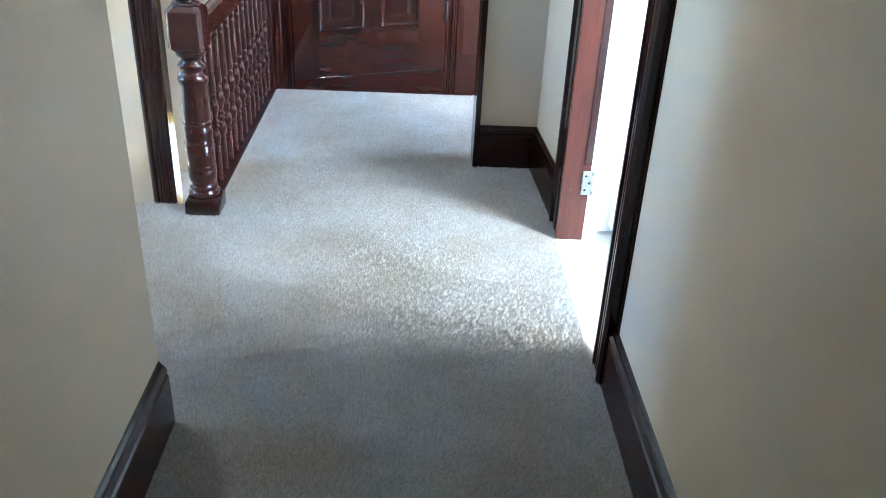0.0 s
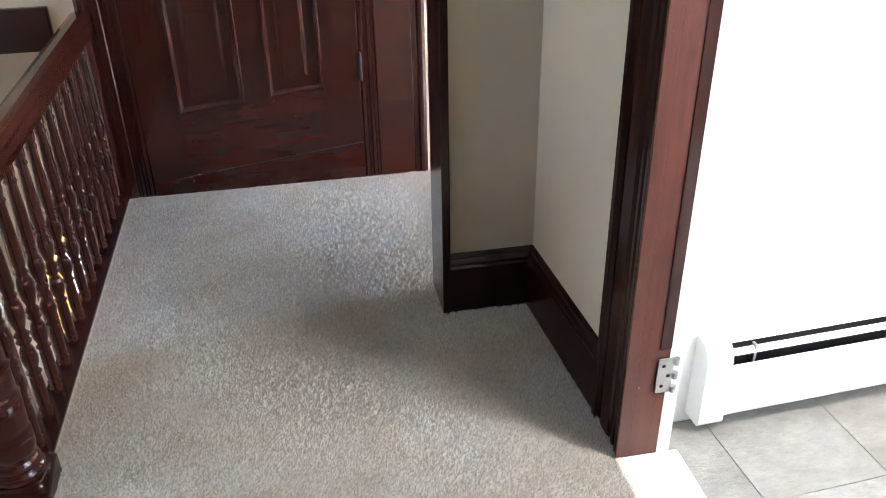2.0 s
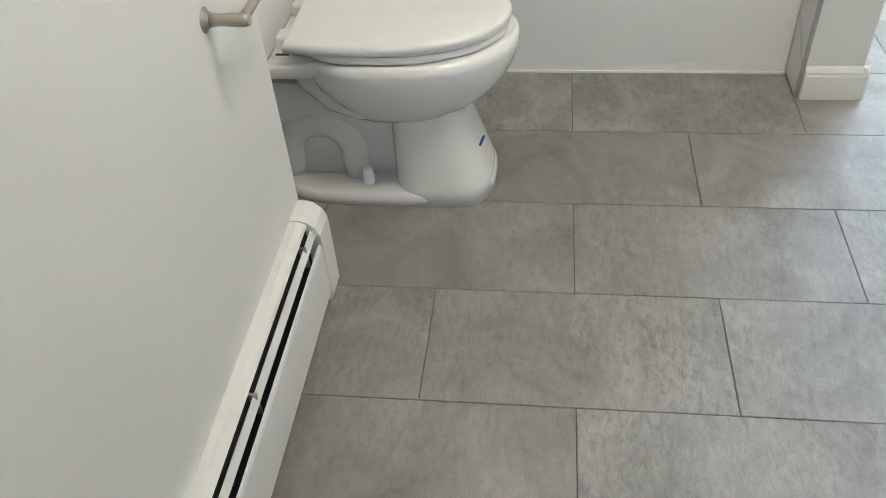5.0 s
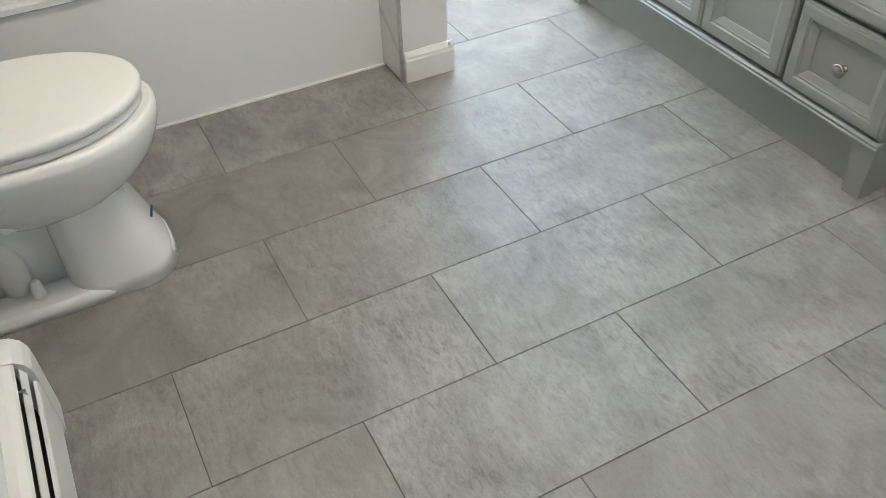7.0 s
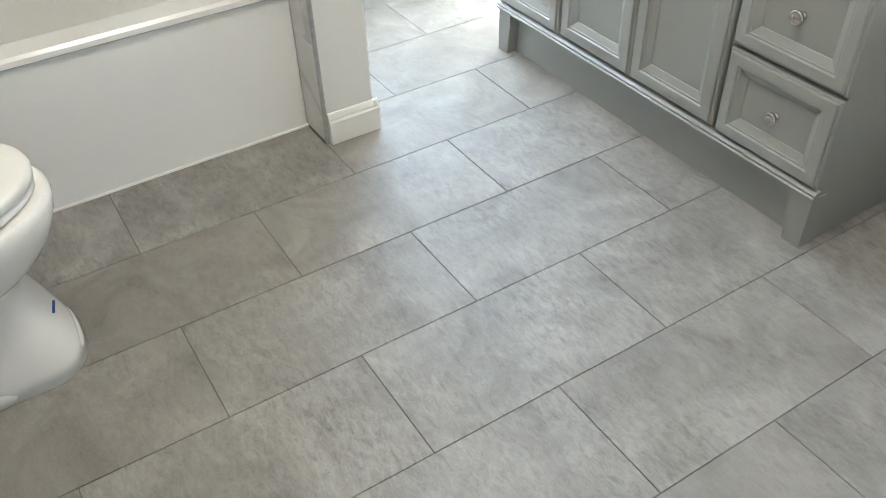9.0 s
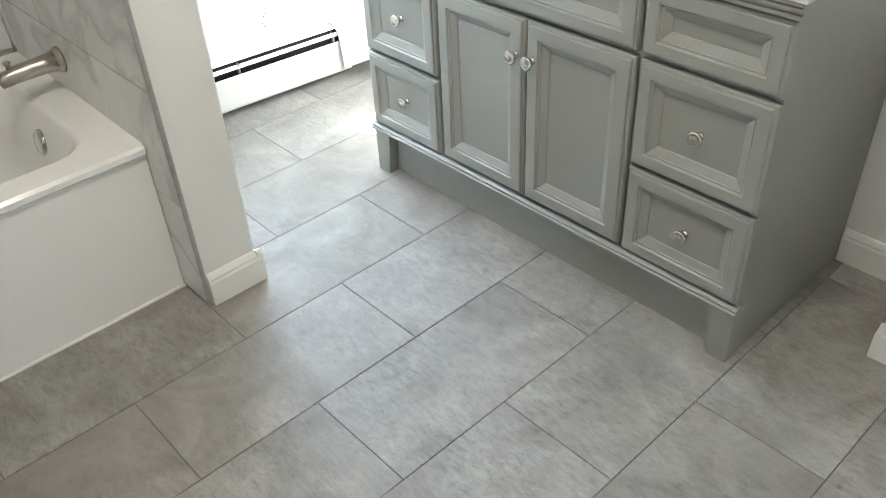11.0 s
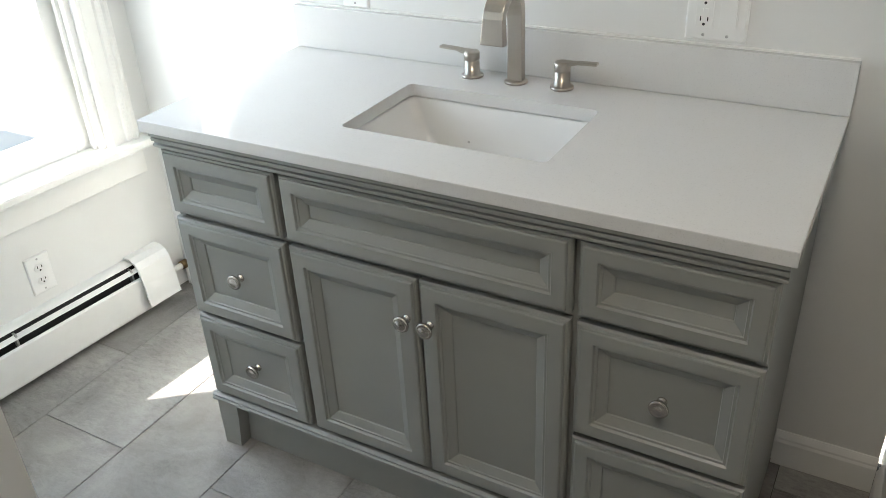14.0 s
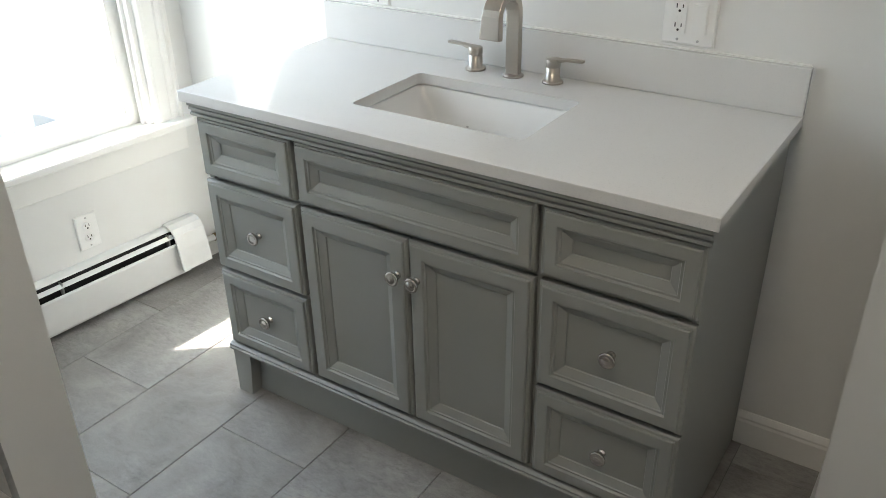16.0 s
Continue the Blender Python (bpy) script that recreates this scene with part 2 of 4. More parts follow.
def tube(bm, pts, radius, segs=10, closed_ends=True, up=(0.13, 0.21, 0.97)):
    """A round bar along points."""
    pts = [Vector(p) for p in pts]
    rings = []
    up = Vector(up)
    for i, p in enumerate(pts):
        d = (pts[min(i + 1, len(pts) - 1)] - pts[max(i - 1, 0)]).normalized()
        a = d.cross(up).normalized()
        b = d.cross(a).normalized()
        r = radius[i] if isinstance(radius, (list, tuple)) else radius
        rings.append([bm.verts.new(p + r * (math.cos(2 * math.pi * k / segs) * a + math.sin(2 * math.pi * k / segs) * b)) for k in range(segs)])
    for a, b in zip(rings, rings[1:]):
        for k in range(segs):
            bm.faces.new((a[k], a[(k + 1) % segs], b[(k + 1) % segs], b[k])).smooth = True
    if closed_ends:
        bm.faces.new(rings[0])
        bm.faces.new(list(reversed(rings[-1])))
    bmesh.ops.recalc_face_normals(bm, faces=bm.faces)
    return bm


def loft(bm, rings, cap0=True, cap1=True, smooth=True):
    """Skin a row of point rings of equal length."""
    vr = [[bm.verts.new(p) for p in ring] for ring in rings]
    k = len(vr[0])
    for a, b in zip(vr, vr[1:]):
        for i in range(k):
            bm.faces.new((a[i], a[(i + 1) % k], b[(i + 1) % k], b[i])).smooth = smooth
    if cap0:
        bm.faces.new(list(reversed(vr[0])))
    if cap1:
        bm.faces.new(vr[-1])
    bmesh.ops.recalc_face_normals(bm, faces=bm.faces)
    return bm


def mesh_of(name, bm, material):
    me = bpy.data.meshes.new(name)
    bm.to_mesh(me)
    bm.free()
    me.materials.append(material)
    return me


def part(name, bm, material, parent, label="", m=WORLD):
    ob = new(name, mesh_of(name, bm, material))
    ob.parent = parent
    ob.matrix_basis = m
    return tagged(ob, label)


def thing(name, label, category, m=WORLD, group=""):
    ob = new(name)
    ob.empty_display_size = 0.1
    ob.matrix_basis = m
    return tagged(ob, label, category, group)


def solid(name, bm, material, label, category, m=WORLD, group="", kind=""):
    ob = new(name, mesh_of(name, bm, material))
    ob.matrix_basis = m
    return tagged(ob, label, category, group, kind)


def structure(name, bm, material, label, category="wall", m=WORLD):
    return solid(name, bm, material, label, category, m, kind="structure")


def B(*a, **k):
    return box(bmesh.new(), *a, **k)


def boxes(*rows, bevel=0.0):
    bm = bmesh.new()
    for r in rows:
        box(bm, *r, bevel=bevel)
    return bm


# ---------------------------------------------------------------- the large structure
CEIL = 2.55
# hall, in its own frame: u across (0 at the bathroom door's face), v ahead
structure("floor_side_room", boxes((0.0205, 1.6, 0.75, 2.6, -0.2, 0.008)), M_CARPET, "grey-beige carpet of the side room", "carpet", HALL)
structure("floor_landing", boxes((-4.2, -1.2605, -3.4, 0.19, -0.2, 0.008)), M_CARPET, "grey-beige carpet of the stair landing", "carpet", HALL)
structure("floor_hall", boxes((-1.26, 0.02, -3.4, 1.62, -0.2, 0.008)), M_CARPET, "grey-beige cut-pile carpet, worn and slightly stained", "carpet", HALL)
structure("wall_hall_east", boxes((0.02, 0.115, -3.4, -0.86, 0, CEIL), (0.02, 0.115, -0.86, 0.06, 2.10, CEIL)), M_HALL, "cream painted plaster wall beside the bathroom door", "wall", HALL)
NICHE = HALL @ Matrix.Translation((0.02, 0.06, 0)) @ Matrix.Rotation(radians(3.4), 4, "Z")
structure("wall_niche", boxes((0.0, 0.08, 0.0, 0.605, 0, CEIL)), M_HALL, "cream painted plaster wall of the shallow niche", "wall", NICHE)
structure("wall_stub", boxes((-0.252, 0.115, 0.655, 0.80, 0, CEIL)), M_HALL, "cream painted short return wall with dark base", "wall", HALL)
structure("wall_hall_west", boxes((-1.26, -1.095, -3.4, -1.02, 0, CEIL)), M_HALL, "pale painted plaster wall end at the stair landing", "wall", HALL)
structure("wall_hall_north", boxes((-1.36, -1.10, 1.61, 1.72, -3, CEIL), (-0.32, 0.2, 1.61, 1.72, 0, CEIL), (-1.10, -0.32, 1.61, 1.72, 2.08, CEIL)), M_HALL, "cream painted wall round the dark hall door", "wall", HALL)
structure("wall_stair_north", boxes((-4.2, -1.83, 1.61, 1.72, -3, CEIL), (-1.83, -1.36, 1.61, 1.72, 0.56, CEIL)), M_HALL, "pale plaster stairwell wall with a cased opening", "wall", HALL)
# the west wall's opening is unseen, added and placed to light the hall
structure("wall_stair_west", boxes((-4.3, -4.2, -3.4, -0.95, -3, CEIL), (-4.3, -4.2, -0.25, 3.6, -3, CEIL), (-4.3, -4.2, -0.95, -0.25, -3, 1.25), (-4.3, -4.2, -0.95, -0.25, 2.15, CEIL)), M_HALL, "pale plaster wall of the stairwell", "wall", HALL)
structure("ceiling_hall", boxes((-4.3, 1.7, -3.4, 2.7, CEIL, CEIL + 0.1), (-4.3, -0.9, 2.7, 3.6, CEIL, CEIL + 0.1)), M_CEIL, "white plaster ceiling", "ceiling", HALL)
# bathroom
structure("floor", boxes((-1.06, 1.85, -2.0, 0.95, -0.15, -0.003)), M_GROUT, "dark grout bed of the tiled bathroom floor", "floor")
HEAT = HALL @ Matrix.Translation((1.145, 0.15, 0)) @ Matrix.Rotation(radians(3.2), 4, "Z")
structure("wall_heater", boxes((-1.055, 0.0, 0.0, 0.10, 0, CEIL)), M_BATH, "smooth white painted bathroom wall", "wall", HEAT)
structure("wall_alcove", boxes((-0.1, -0.01, 0.58, 0.95, 0, CEIL), (-0.1, 0.95, 0.87, 0.97, 0, CEIL)), M_BATH, "white painted alcove wall behind the toilet", "wall")
structure("wall_tub_north", boxes((0.95, 1.85, 0.92, 1.02, 0, CEIL)), M_MARBLE, "grey marble tiled wall at the tub's head", "wall")
structure("wall_tub_end", boxes((0.780, 1.80, -0.759, -0.612, 0, CEIL)), M_BATH, "white painted end wall of the bathtub", "wall")
structure("wall_south", boxes((-0.5, 1.85, -2.02, -1.90, 0, CEIL)), M_BATH, "white painted wall behind the vanity", "wall")
structure("wall_chase", boxes((-1.2, -0.515, -2.02, -1.61, 0, CEIL)), M_BATH, "white painted boxed-out wall corner", "wall")
structure("wall_west", boxes((-1.12, -1.045, -1.7, -0.37, 0, CEIL)), M_BATH, "white painted bathroom wall beside the door", "wall")
structure("ceiling_bath", boxes((-1.05, 1.95, -2.0, 1.0, CEIL, CEIL + 0.1)), M_CEIL, "white painted bathroom ceiling", "ceiling")
EAST = Matrix.Translation((1.645, -1.90, 0)) @ Matrix.Rotation(radians(-5.0), 4, "Z")
WY0, WY1, WZ0, WZ1 = 0.17, 1.02, 0.56, 1.96
structure("wall_east", boxes((0, 0.14, -0.1, WY0, 0, CEIL), (0, 0.14, WY1, 3.0, 0, CEIL), (0, 0.14, WY0, WY1, 0, WZ0 - 0.031), (0, 0.14, WY0, WY1, WZ1, CEIL)), M_BATH, "white painted window wall", "wall", EAST)
# the upper flight's sloping soffit and its wall end over the stairwell
structure("wall_soffit", prism(bmesh.new(), [(-2.44, -0.39), (-2.44, 0.17), (-1.55, 1.50), (-1.55, CEIL), (-3.2, CEIL), (-3.2, -0.39)], 1.36, 1.609, "y"), M_CEIL, "white sloping plaster soffit under the upper stairs", "wall", HALL)
structure("soffit_cap", boxes((-3.2, -2.425, 1.345, 1.609, -0.425, -0.391), bevel=0.004), M_TRIM, "thin moulded cap under the soffit's wall end", "trim", HALL)
# area lamps in the bath window and in two unseen openings added for light
window_light("bath_window_light", EAST @ look((0.135, (WY0 + WY1) / 2, (WZ0 + WZ1) / 2), (-1, (WY0 + WY1) / 2, (WZ0 + WZ1) / 2 - 1.2)), WY1 - WY0, WZ1 - WZ0, 2.5, (0.66, 0.83, 1.0))
window_light("stair_fill_light", HALL @ look((-4.19, -0.6, 1.70), (-0.6, 0.2, 0.0)), 0.68, 0.88, 0.15, (0.96, 0.95, 0.92))
window_light("side_room_light", HALL @ look((1.56, 1.17, 1.36), (-0.6, 1.0, 0.2)), 0.48, 1.1, 0.9, (0.76, 0.85, 1.0))


# ---------------------------------------------------------------- bathroom ceiling light
def unseen_ceiling_light(m, label, color, strength, k=1.0):
    f = thing("unseen_ceiling_light", label, "ceiling light", m)
    part("rim", lathe(bmesh.new(), [(0.17 * k, -0.02), (0.175 * k, -0.012), (0.175 * k, 0.0)], 32), M_NICKEL, f)
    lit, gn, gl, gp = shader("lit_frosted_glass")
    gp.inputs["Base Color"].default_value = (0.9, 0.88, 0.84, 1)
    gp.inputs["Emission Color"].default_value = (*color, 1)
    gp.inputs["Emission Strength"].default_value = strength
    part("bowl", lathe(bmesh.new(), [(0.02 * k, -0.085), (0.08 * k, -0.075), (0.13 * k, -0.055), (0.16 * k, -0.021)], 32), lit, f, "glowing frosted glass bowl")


unseen_ceiling_light(Matrix.Translation((-0.22, -0.38, CEIL)), "round flush ceiling light with frosted glass bowl", (1.0, 0.90, 0.77), 3.1, 1.9)
# unseen fill light, added to brighten the hall carpet from above
unseen_ceiling_light(HALL @ pose(-1.95, -0.05, CEIL), "unseen fill light over the stair landing, shaped as a flush ceiling light", (1.0, 0.84, 0.64), 0.6)


# ---------------------------------------------------------------- hall trim
BASE_OUT = [(0, 0), (0.020, 0), (0.020, 0.150), (0.016, 0.156), (0.019, 0.166), (0.013, 0.178), (0.009, 0.180), (0.004, 0.188), (0, 0.191)]


def run_along(outline, a0, a1, axis, origin, flip=1):
    """A moulding whose outline (out, up) stands on a wall, along x or y."""
    bm = bmesh.new()
    pts = [(origin + flip * o, z) for o, z in outline]
    prism(bm, pts, a0, a1, axis)
    return bm


structure("baseboard_hall_east", run_along(BASE_OUT, -3.4, -0.832, "y", 0.02, -1), M_DARK, "tall dark-stained wooden baseboard with moulded top", "baseboard", HALL)
structure("baseboard_niche", run_along(BASE_OUT, 0.107, 0.594, "y", 0.0, -1), M_DARK, "tall dark-stained wooden baseboard in the niche", "baseboard", NICHE)
structure("baseboard_stub", run_along(BASE_OUT, -0.252, -0.005, "x", 0.655, -1), M_DARK, "tall dark-stained baseboard on the return wall", "baseboard", HALL)
structure("baseboard_hall_west", run_along(BASE_OUT, -3.4, -1.02, "y", -1.095, 1), M_DARK, "dark-stained wooden baseboard at the wall's end", "baseboard", HALL)
structure("baseboard_hall_north", run_along(BASE_OUT, -1.36, -1.245, "x", 1.61, -1), M_DARK, "short dark-stained baseboard beside the hall door", "baseboard", HALL)


def casing_outline(w, d=0.024):
    """Fluted door casing: across w, out d."""
    return [(0, 0), (w, 0), (w, d), (w - 0.012, d + 0.008), (w - 0.024, d + 0.006), (w - 0.030, d - 0.004), (w - 0.044, d - 0.004), (w - 0.050, d),
            (0.064, d), (0.058, d - 0.006), (0.050, d - 0.006), (0.046, d - 0.001), (0.036, d - 0.001), (0.032, d - 0.006), (0.024, d - 0.006), (0.018, d + 0.002), (0.008, d + 0.002), (0, d - 0.006)]


def casing_on_x(u_wall, v0, v1, z0, z1, out, mirror=False):
    """Upright casing on a wall that faces along x."""
    pts = [(u_wall + out * d, (v1 - a) if mirror else (v0 + a)) for a, d in casing_outline(v1 - v0)]
    return prism(bmesh.new(), pts, z0, z1, "z")


def casing_on_y(v_wall, u0, u1, z0, z1, out, mirror=False):
    pts = [((u1 - a) if mirror else (u0 + a), v_wall + out * d) for a, d in casing_outline(u1 - u0)]
    return prism(bmesh.new(), pts, z0, z1, "z")


# bathroom doorway
bath_frame = tagged(thing("door_frame_1", "dark mahogany door frame with chipped red-brown jambs", "door frame", HALL), kind="structure")
part("casing", casing_on_x(0.02, 0.0075, 0.165, 0.005, 2.10, -1), M_DARK, bath_frame)
part("casing", casing_on_x(0.02, -0.832, -0.724, 0.005, 2.10, -1, True), M_DARK, bath_frame)
part("head_casing", B(-0.008, 0.02, -0.845, 0.165, 2.10, 2.24, bevel=0.004), M_DARK, bath_frame)
part("jamb", boxes((0.018, 0.085, 0.0, 0.045, 0.004, 2.10), (-0.009, 0.0185, 0.0, 0.0074, 0.004, 2.10), bevel=0.001), M_JAMB, bath_frame, "worn red-brown jamb with dents")
part("jamb", boxes((0.018, 0.117, -0.842, -0.7245, 0.004, 2.10), bevel=0.002), M_WOOD, bath_frame)
part("door_stop", boxes((0.060, 0.105, -0.7245, -0.676, 0.016, 2.08), bevel=0.003), M_DARK, bath_frame, "dark moulded stop on the jamb")
part("stop_strip", boxes((0.060, 0.0845, -0.0025, 0.002, 0.30, 2.08), bevel=0.001), M_WOOD, bath_frame, "dark strip where the door used to close")
part("head_jamb", boxes((0.018, 0.117, -0.75, 0.01, 2.06, 2.10)), M_WOODY, bath_frame)
part("white_stop", boxes((0.0855, 0.117, 0.003, 0.16, 0, 2.12), bevel=0.002), M_TRIM, bath_frame, "white painted edge strip inside the bathroom")
part("white_casing", boxes((0.117, 0.133, -0.86, -0.748, 0, 2.12), bevel=0.002), M_TRIM, bath_frame, "white painted casing inside the bathroom")


def hinge(m):
    h = thing("hinge", "old nickel butt hinge still screwed to the jamb", "hinge", m)
    bm = boxes((-0.034, 0.0, -0.0035, 0.0005, 0, 0.088), bevel=0.0008)
    part("leaf", bm, M_STEEL, h)
    for k, z in enumerate((0.0, 0.036, 0.072)):
        part("knuckle", lathe(bmesh.new(), [(0.0062, z + 0.001), (0.0068, z + 0.003), (0.0068, z + 0.015), (0.0062, z + 0.0165)], 14, Matrix.Translation((0.004, -0.005, 0))), M_STEEL, h)
    for z, x in ((0.018, -0.022), (0.044, -0.010), (0.070, -0.022)):
        part("screw", lathe(bmesh.new(), [(0.0042, 0), (0.0042, 0.0008), (0.002, 0.0014)], 12, Matrix.Translation((x, -0.0035, z)) @ Matrix.Rotation(radians(90), 4, "X")), M_BLACK, h)
    return h


hinge(HALL @ pose(0.092, -0.004, 0.19))

structure("threshold_1", boxes((0.0, 0.135, -0.745, 0.0, -0.01, 0.014), bevel=0.004), plain("white_marble_sill", (0.74, 0.74, 0.72), 0.2, 0, 0.06, 9.0), "polished white marble threshold", "threshold", HALL)
structure("carpet_edge", boxes((-0.012, 0.004, -0.745, 0.0, 0, 0.0135), bevel=0.004), M_CARPET, "folded carpet edge at the threshold", "carpet", HALL)


def panel_rings(bm, x0, x1, z0, z1, steps, y, out=-1):
    """Concentric rectangles stepping in: (inset, depth) pairs; capped by the flat panel."""
    rings = []
    for i, d in steps:
        rings.append([(x0 + i, y + out * d, z0 + i), (x1 - i, y + out * d, z0 + i), (x1 - i, y + out * d, z1 - i), (x0 + i, y + out * d, z1 - i)])
    return loft(bm, rings, True, True, False)


# hall door: stiles, rails and sunk panels
def sheared(bm, floor=0.012):
    """Sheared down at the latch side to fit the camera's view; foot level."""
    for v in bm.verts:
        v.co.z = max(v.co.z + 0.115 * (v.co.x + 0.385), floor)
    return bm


def hall_door():
    d = tagged(thing("door_1", "closed dark mahogany panelled door, rails sheared to fit the view, split bottom rail", "door", HALL), kind="structure")
    y0, y1 = 1.583, 1.62
    cols = [(-1.015, -0.790), (-0.705, -0.515)]
    rows = [(0.385, 1.02), (1.16, 1.40), (1.50, 1.97)]
    part("stile", B(-1.145, -1.015, y0, y1, 0.012, 2.06, bevel=0.002), M_WOOD, d)
    part("stile", B(-0.515, -0.385, y0, y1, 0.012, 2.06, bevel=0.002), M_WOOD, d)
    part("muntin", B(-0.790, -0.705, y0 + 0.001, y1, 0.34, 1.95), M_WOOD, d)
    part("bottom_rail", sheared(B(-1.1435, -0.387, y0 - 0.0015, y1 - 0.002, 0.0, 0.149, bevel=0.0015)), M_WOODX, d, "split lower strip of the bottom rail")
    part("bottom_rail", sheared(B(-1.0155, -0.5145, y0 + 0.0005, y1, 0.153, 0.386)), M_WOODX, d)
    part("crack", sheared(prism(bmesh.new(), [(-0.92, 0.1495), (-0.74, 0.1495), (-0.387, 0.1495), (-0.387, 0.157), (-0.60, 0.1555), (-0.70, 0.153)], y0 - 0.0008, y1 - 0.004, "y")), M_BLACK, d, "thin dark split in the wood")
    for a, b in ((1.02, 1.16), (1.40, 1.50), (1.97, 2.10)):
        part("cross_rail", sheared(B(-1.0155, -0.5145, y0 + 0.001, y1, a, b)), M_WOODX, d)
    for x0, x1 in cols:
        for z0, z1 in rows:
            p = bmesh.new()
            panel_rings(p, x0 - 0.001, x1 + 0.001, z0 - 0.001, z1 + 0.001, [(0, -0.034), (0, 0.001), (0.003, 0.006), (0.008, 0.006), (0.015, -0.004), (0.018, -0.012), (0.05, -0.012), (0.062, -0.009)], y0)
            part("panel", sheared(p), M_WOOD, d)
    part("hinge", lathe(bmesh.new(), [(0.004, 0), (0.007, 0.004), (0.007, 0.1), (0.004, 0.104)], 12, Matrix.Translation((-0.383, y0 - 0.004, 0.385))), M_BLACK, d, "dark door hinge barrel")
    part("knob", lathe(bmesh.new(), [(0.03, 0), (0.03, 0.006), (0.01, 0.012), (0.01, 0.035), (0.024, 0.042), (0.029, 0.055), (0.024, 0.068), (0.008, 0.074)], 20, Matrix.Translation((-1.09, y0, 0.95)) @ Matrix.Rotation(radians(90), 4, "X")), M_BLACK, d, "dark round door knob")


hall_door()
hall_frame = tagged(thing("door_frame_2", "dark mahogany moulded frame round the hall door", "door frame", HALL), kind="structure")
part("casing", casing_on_y(1.61, -1.278, -1.143, 0.005, 2.08, -1, True), M_WOOD, hall_frame)
part("casing", casing_on_y(1.61, -0.387, -0.15, 0.005, 2.08, -1), M_WOOD, hall_frame)
part("head_casing", B(-1.278, -0.15, 1.582, 1.61, 2.08, 2.22, bevel=0.004), M_WOODX, hall_frame)
# side doorway past the return wall
side_frame = tagged(thing("door_frame_3", "dark wooden casing edge of the side doorway", "door frame", HALL), kind="structure")
part("casing", boxes((-0.274, -0.252, 0.632, 0.80, 0.004, 2.08), bevel=0.003), M_DARK, side_frame)
structure("wall_side_room", boxes((1.55, 1.65, 0.7, 0.92, 0, CEIL), (1.55, 1.65, 1.42, 2.7, 0, CEIL), (1.55, 1.65, 0.92, 1.42, 0, 0.80), (1.55, 1.65, 0.92, 1.42, 1.92, CEIL), (-0.3, 1.65, 2.6, 2.7, 0, CEIL), (0.115, 1.65, 0.68, 0.80, 0, CEIL)), M_BATH, "white painted wall of the bright side room", "wall", HALL)


# ---------------------------------------------------------------- stairs
def square_ring(h, z, c=0.0):
    c = min(c, h * 0.6)
    return [(-h + c, -h, z), (h - c, -h, z), (h, -h + c, z), (h, h - c, z), (h - c, h, z), (-h + c, h, z), (-h, h - c, z), (-h, -h + c, z)]


def newel_post(m, label):
    n = thing("newel_post", label, "newel post", m)
    bm = bmesh.new()
    loft(bm, [square_ring(0.060, 0.0, 0.002), square_ring(0.060, 0.050, 0.002), square_ring(0.052, 0.066, 0.016)])
    part("base_block", bm, M_DARK, n)
    prof = [(0.048, 0.060), (0.054, 0.068), (0.056, 0.076), (0.053, 0.084), (0.044, 0.088), (0.048, 0.094), (0.050, 0.100), (0.047, 0.108), (0.041, 0.112), (0.047, 0.122), (0.050, 0.135), (0.050, 0.165),
            (0.046, 0.170), (0.051, 0.175), (0.046, 0.180), (0.049, 0.190), (0.050, 0.255), (0.045, 0.260), (0.052, 0.266), (0.045, 0.272), (0.048, 0.285), (0.047, 0.325), (0.043, 0.330), (0.051, 0.337), (0.043, 0.344),
            (0.047, 0.355), (0.045, 0.42), (0.043, 0.465), (0.049, 0.478), (0.053, 0.490), (0.051, 0.503), (0.040, 0.511), (0.034, 0.522), (0.044, 0.532), (0.048, 0.540), (0.042, 0.549), (0.034, 0.556), (0.036, 0.566), (0.050, 0.576), (0.053, 0.586), (0.050, 0.594)]
    part("turned_shaft", lathe(bmesh.new(), prof, 28), M_WOOD, n)
    bm = bmesh.new()
    loft(bm, [square_ring(0.046, 0.588, 0.018), square_ring(0.058, 0.604, 0.012), square_ring(0.058, 0.722, 0.012), square_ring(0.046, 0.738, 0.018)], smooth=False)
    part("square_block", bm, M_WOOD, n)
    part("neck", lathe(bmesh.new(), [(0.044, 0.734), (0.047, 0.740), (0.044, 0.746), (0.032, 0.750), (0.030, 0.755), (0.040, 0.760), (0.042, 0.765), (0.036, 0.770), (0.026, 0.775), (0.026, 0.782)], 26), M_DARK, n)
    ball = [(0.026, 0.780)] + [(0.0455 * math.sin(a), 0.812 - 0.036 * math.cos(a)) for a in [math.pi * k / 14 for k in range(3, 14)]] + [(0.004, 0.848)]
    part("ball_finial", lathe(bmesh.new(), ball, 26), M_BALL, n, "dark ball finial worn bare on top")
    return n


def worn_ball():
    m, n, l, p = shader("worn_ball_varnish")
    v = coords(n, l)
    f = noise_tex(n, l, v, 34.0, 6.0, 0.65)
    sep = n.new("ShaderNodeSeparateXYZ")
    l.new(v, sep.inputs[0])
    top = n.new("ShaderNodeMapRange")
    top.inputs["From Min"].default_value, top.inputs["From Max"].default_value = 0.80, 0.85
    l.new(sep.outputs["Z"], top.inputs["Value"])
    ad = n.new("ShaderNodeMath")
    ad.operation = "MULTIPLY"
    l.new(top.outputs[0], ad.inputs[0])
    l.new(f, ad.inputs[1])
    c = ramp(n, l, ad.outputs[0], [(0.40, (0.014, 0.006, 0.005)), (0.47, (0.22, 0.085, 0.035))])
    l.new(c, p.inputs["Base Color"])
    p.inputs["Roughness"].default_value = 0.25
    p.inputs["Coat Weight"].default_value = 0.3
    return m


M_BALL = worn_ball()
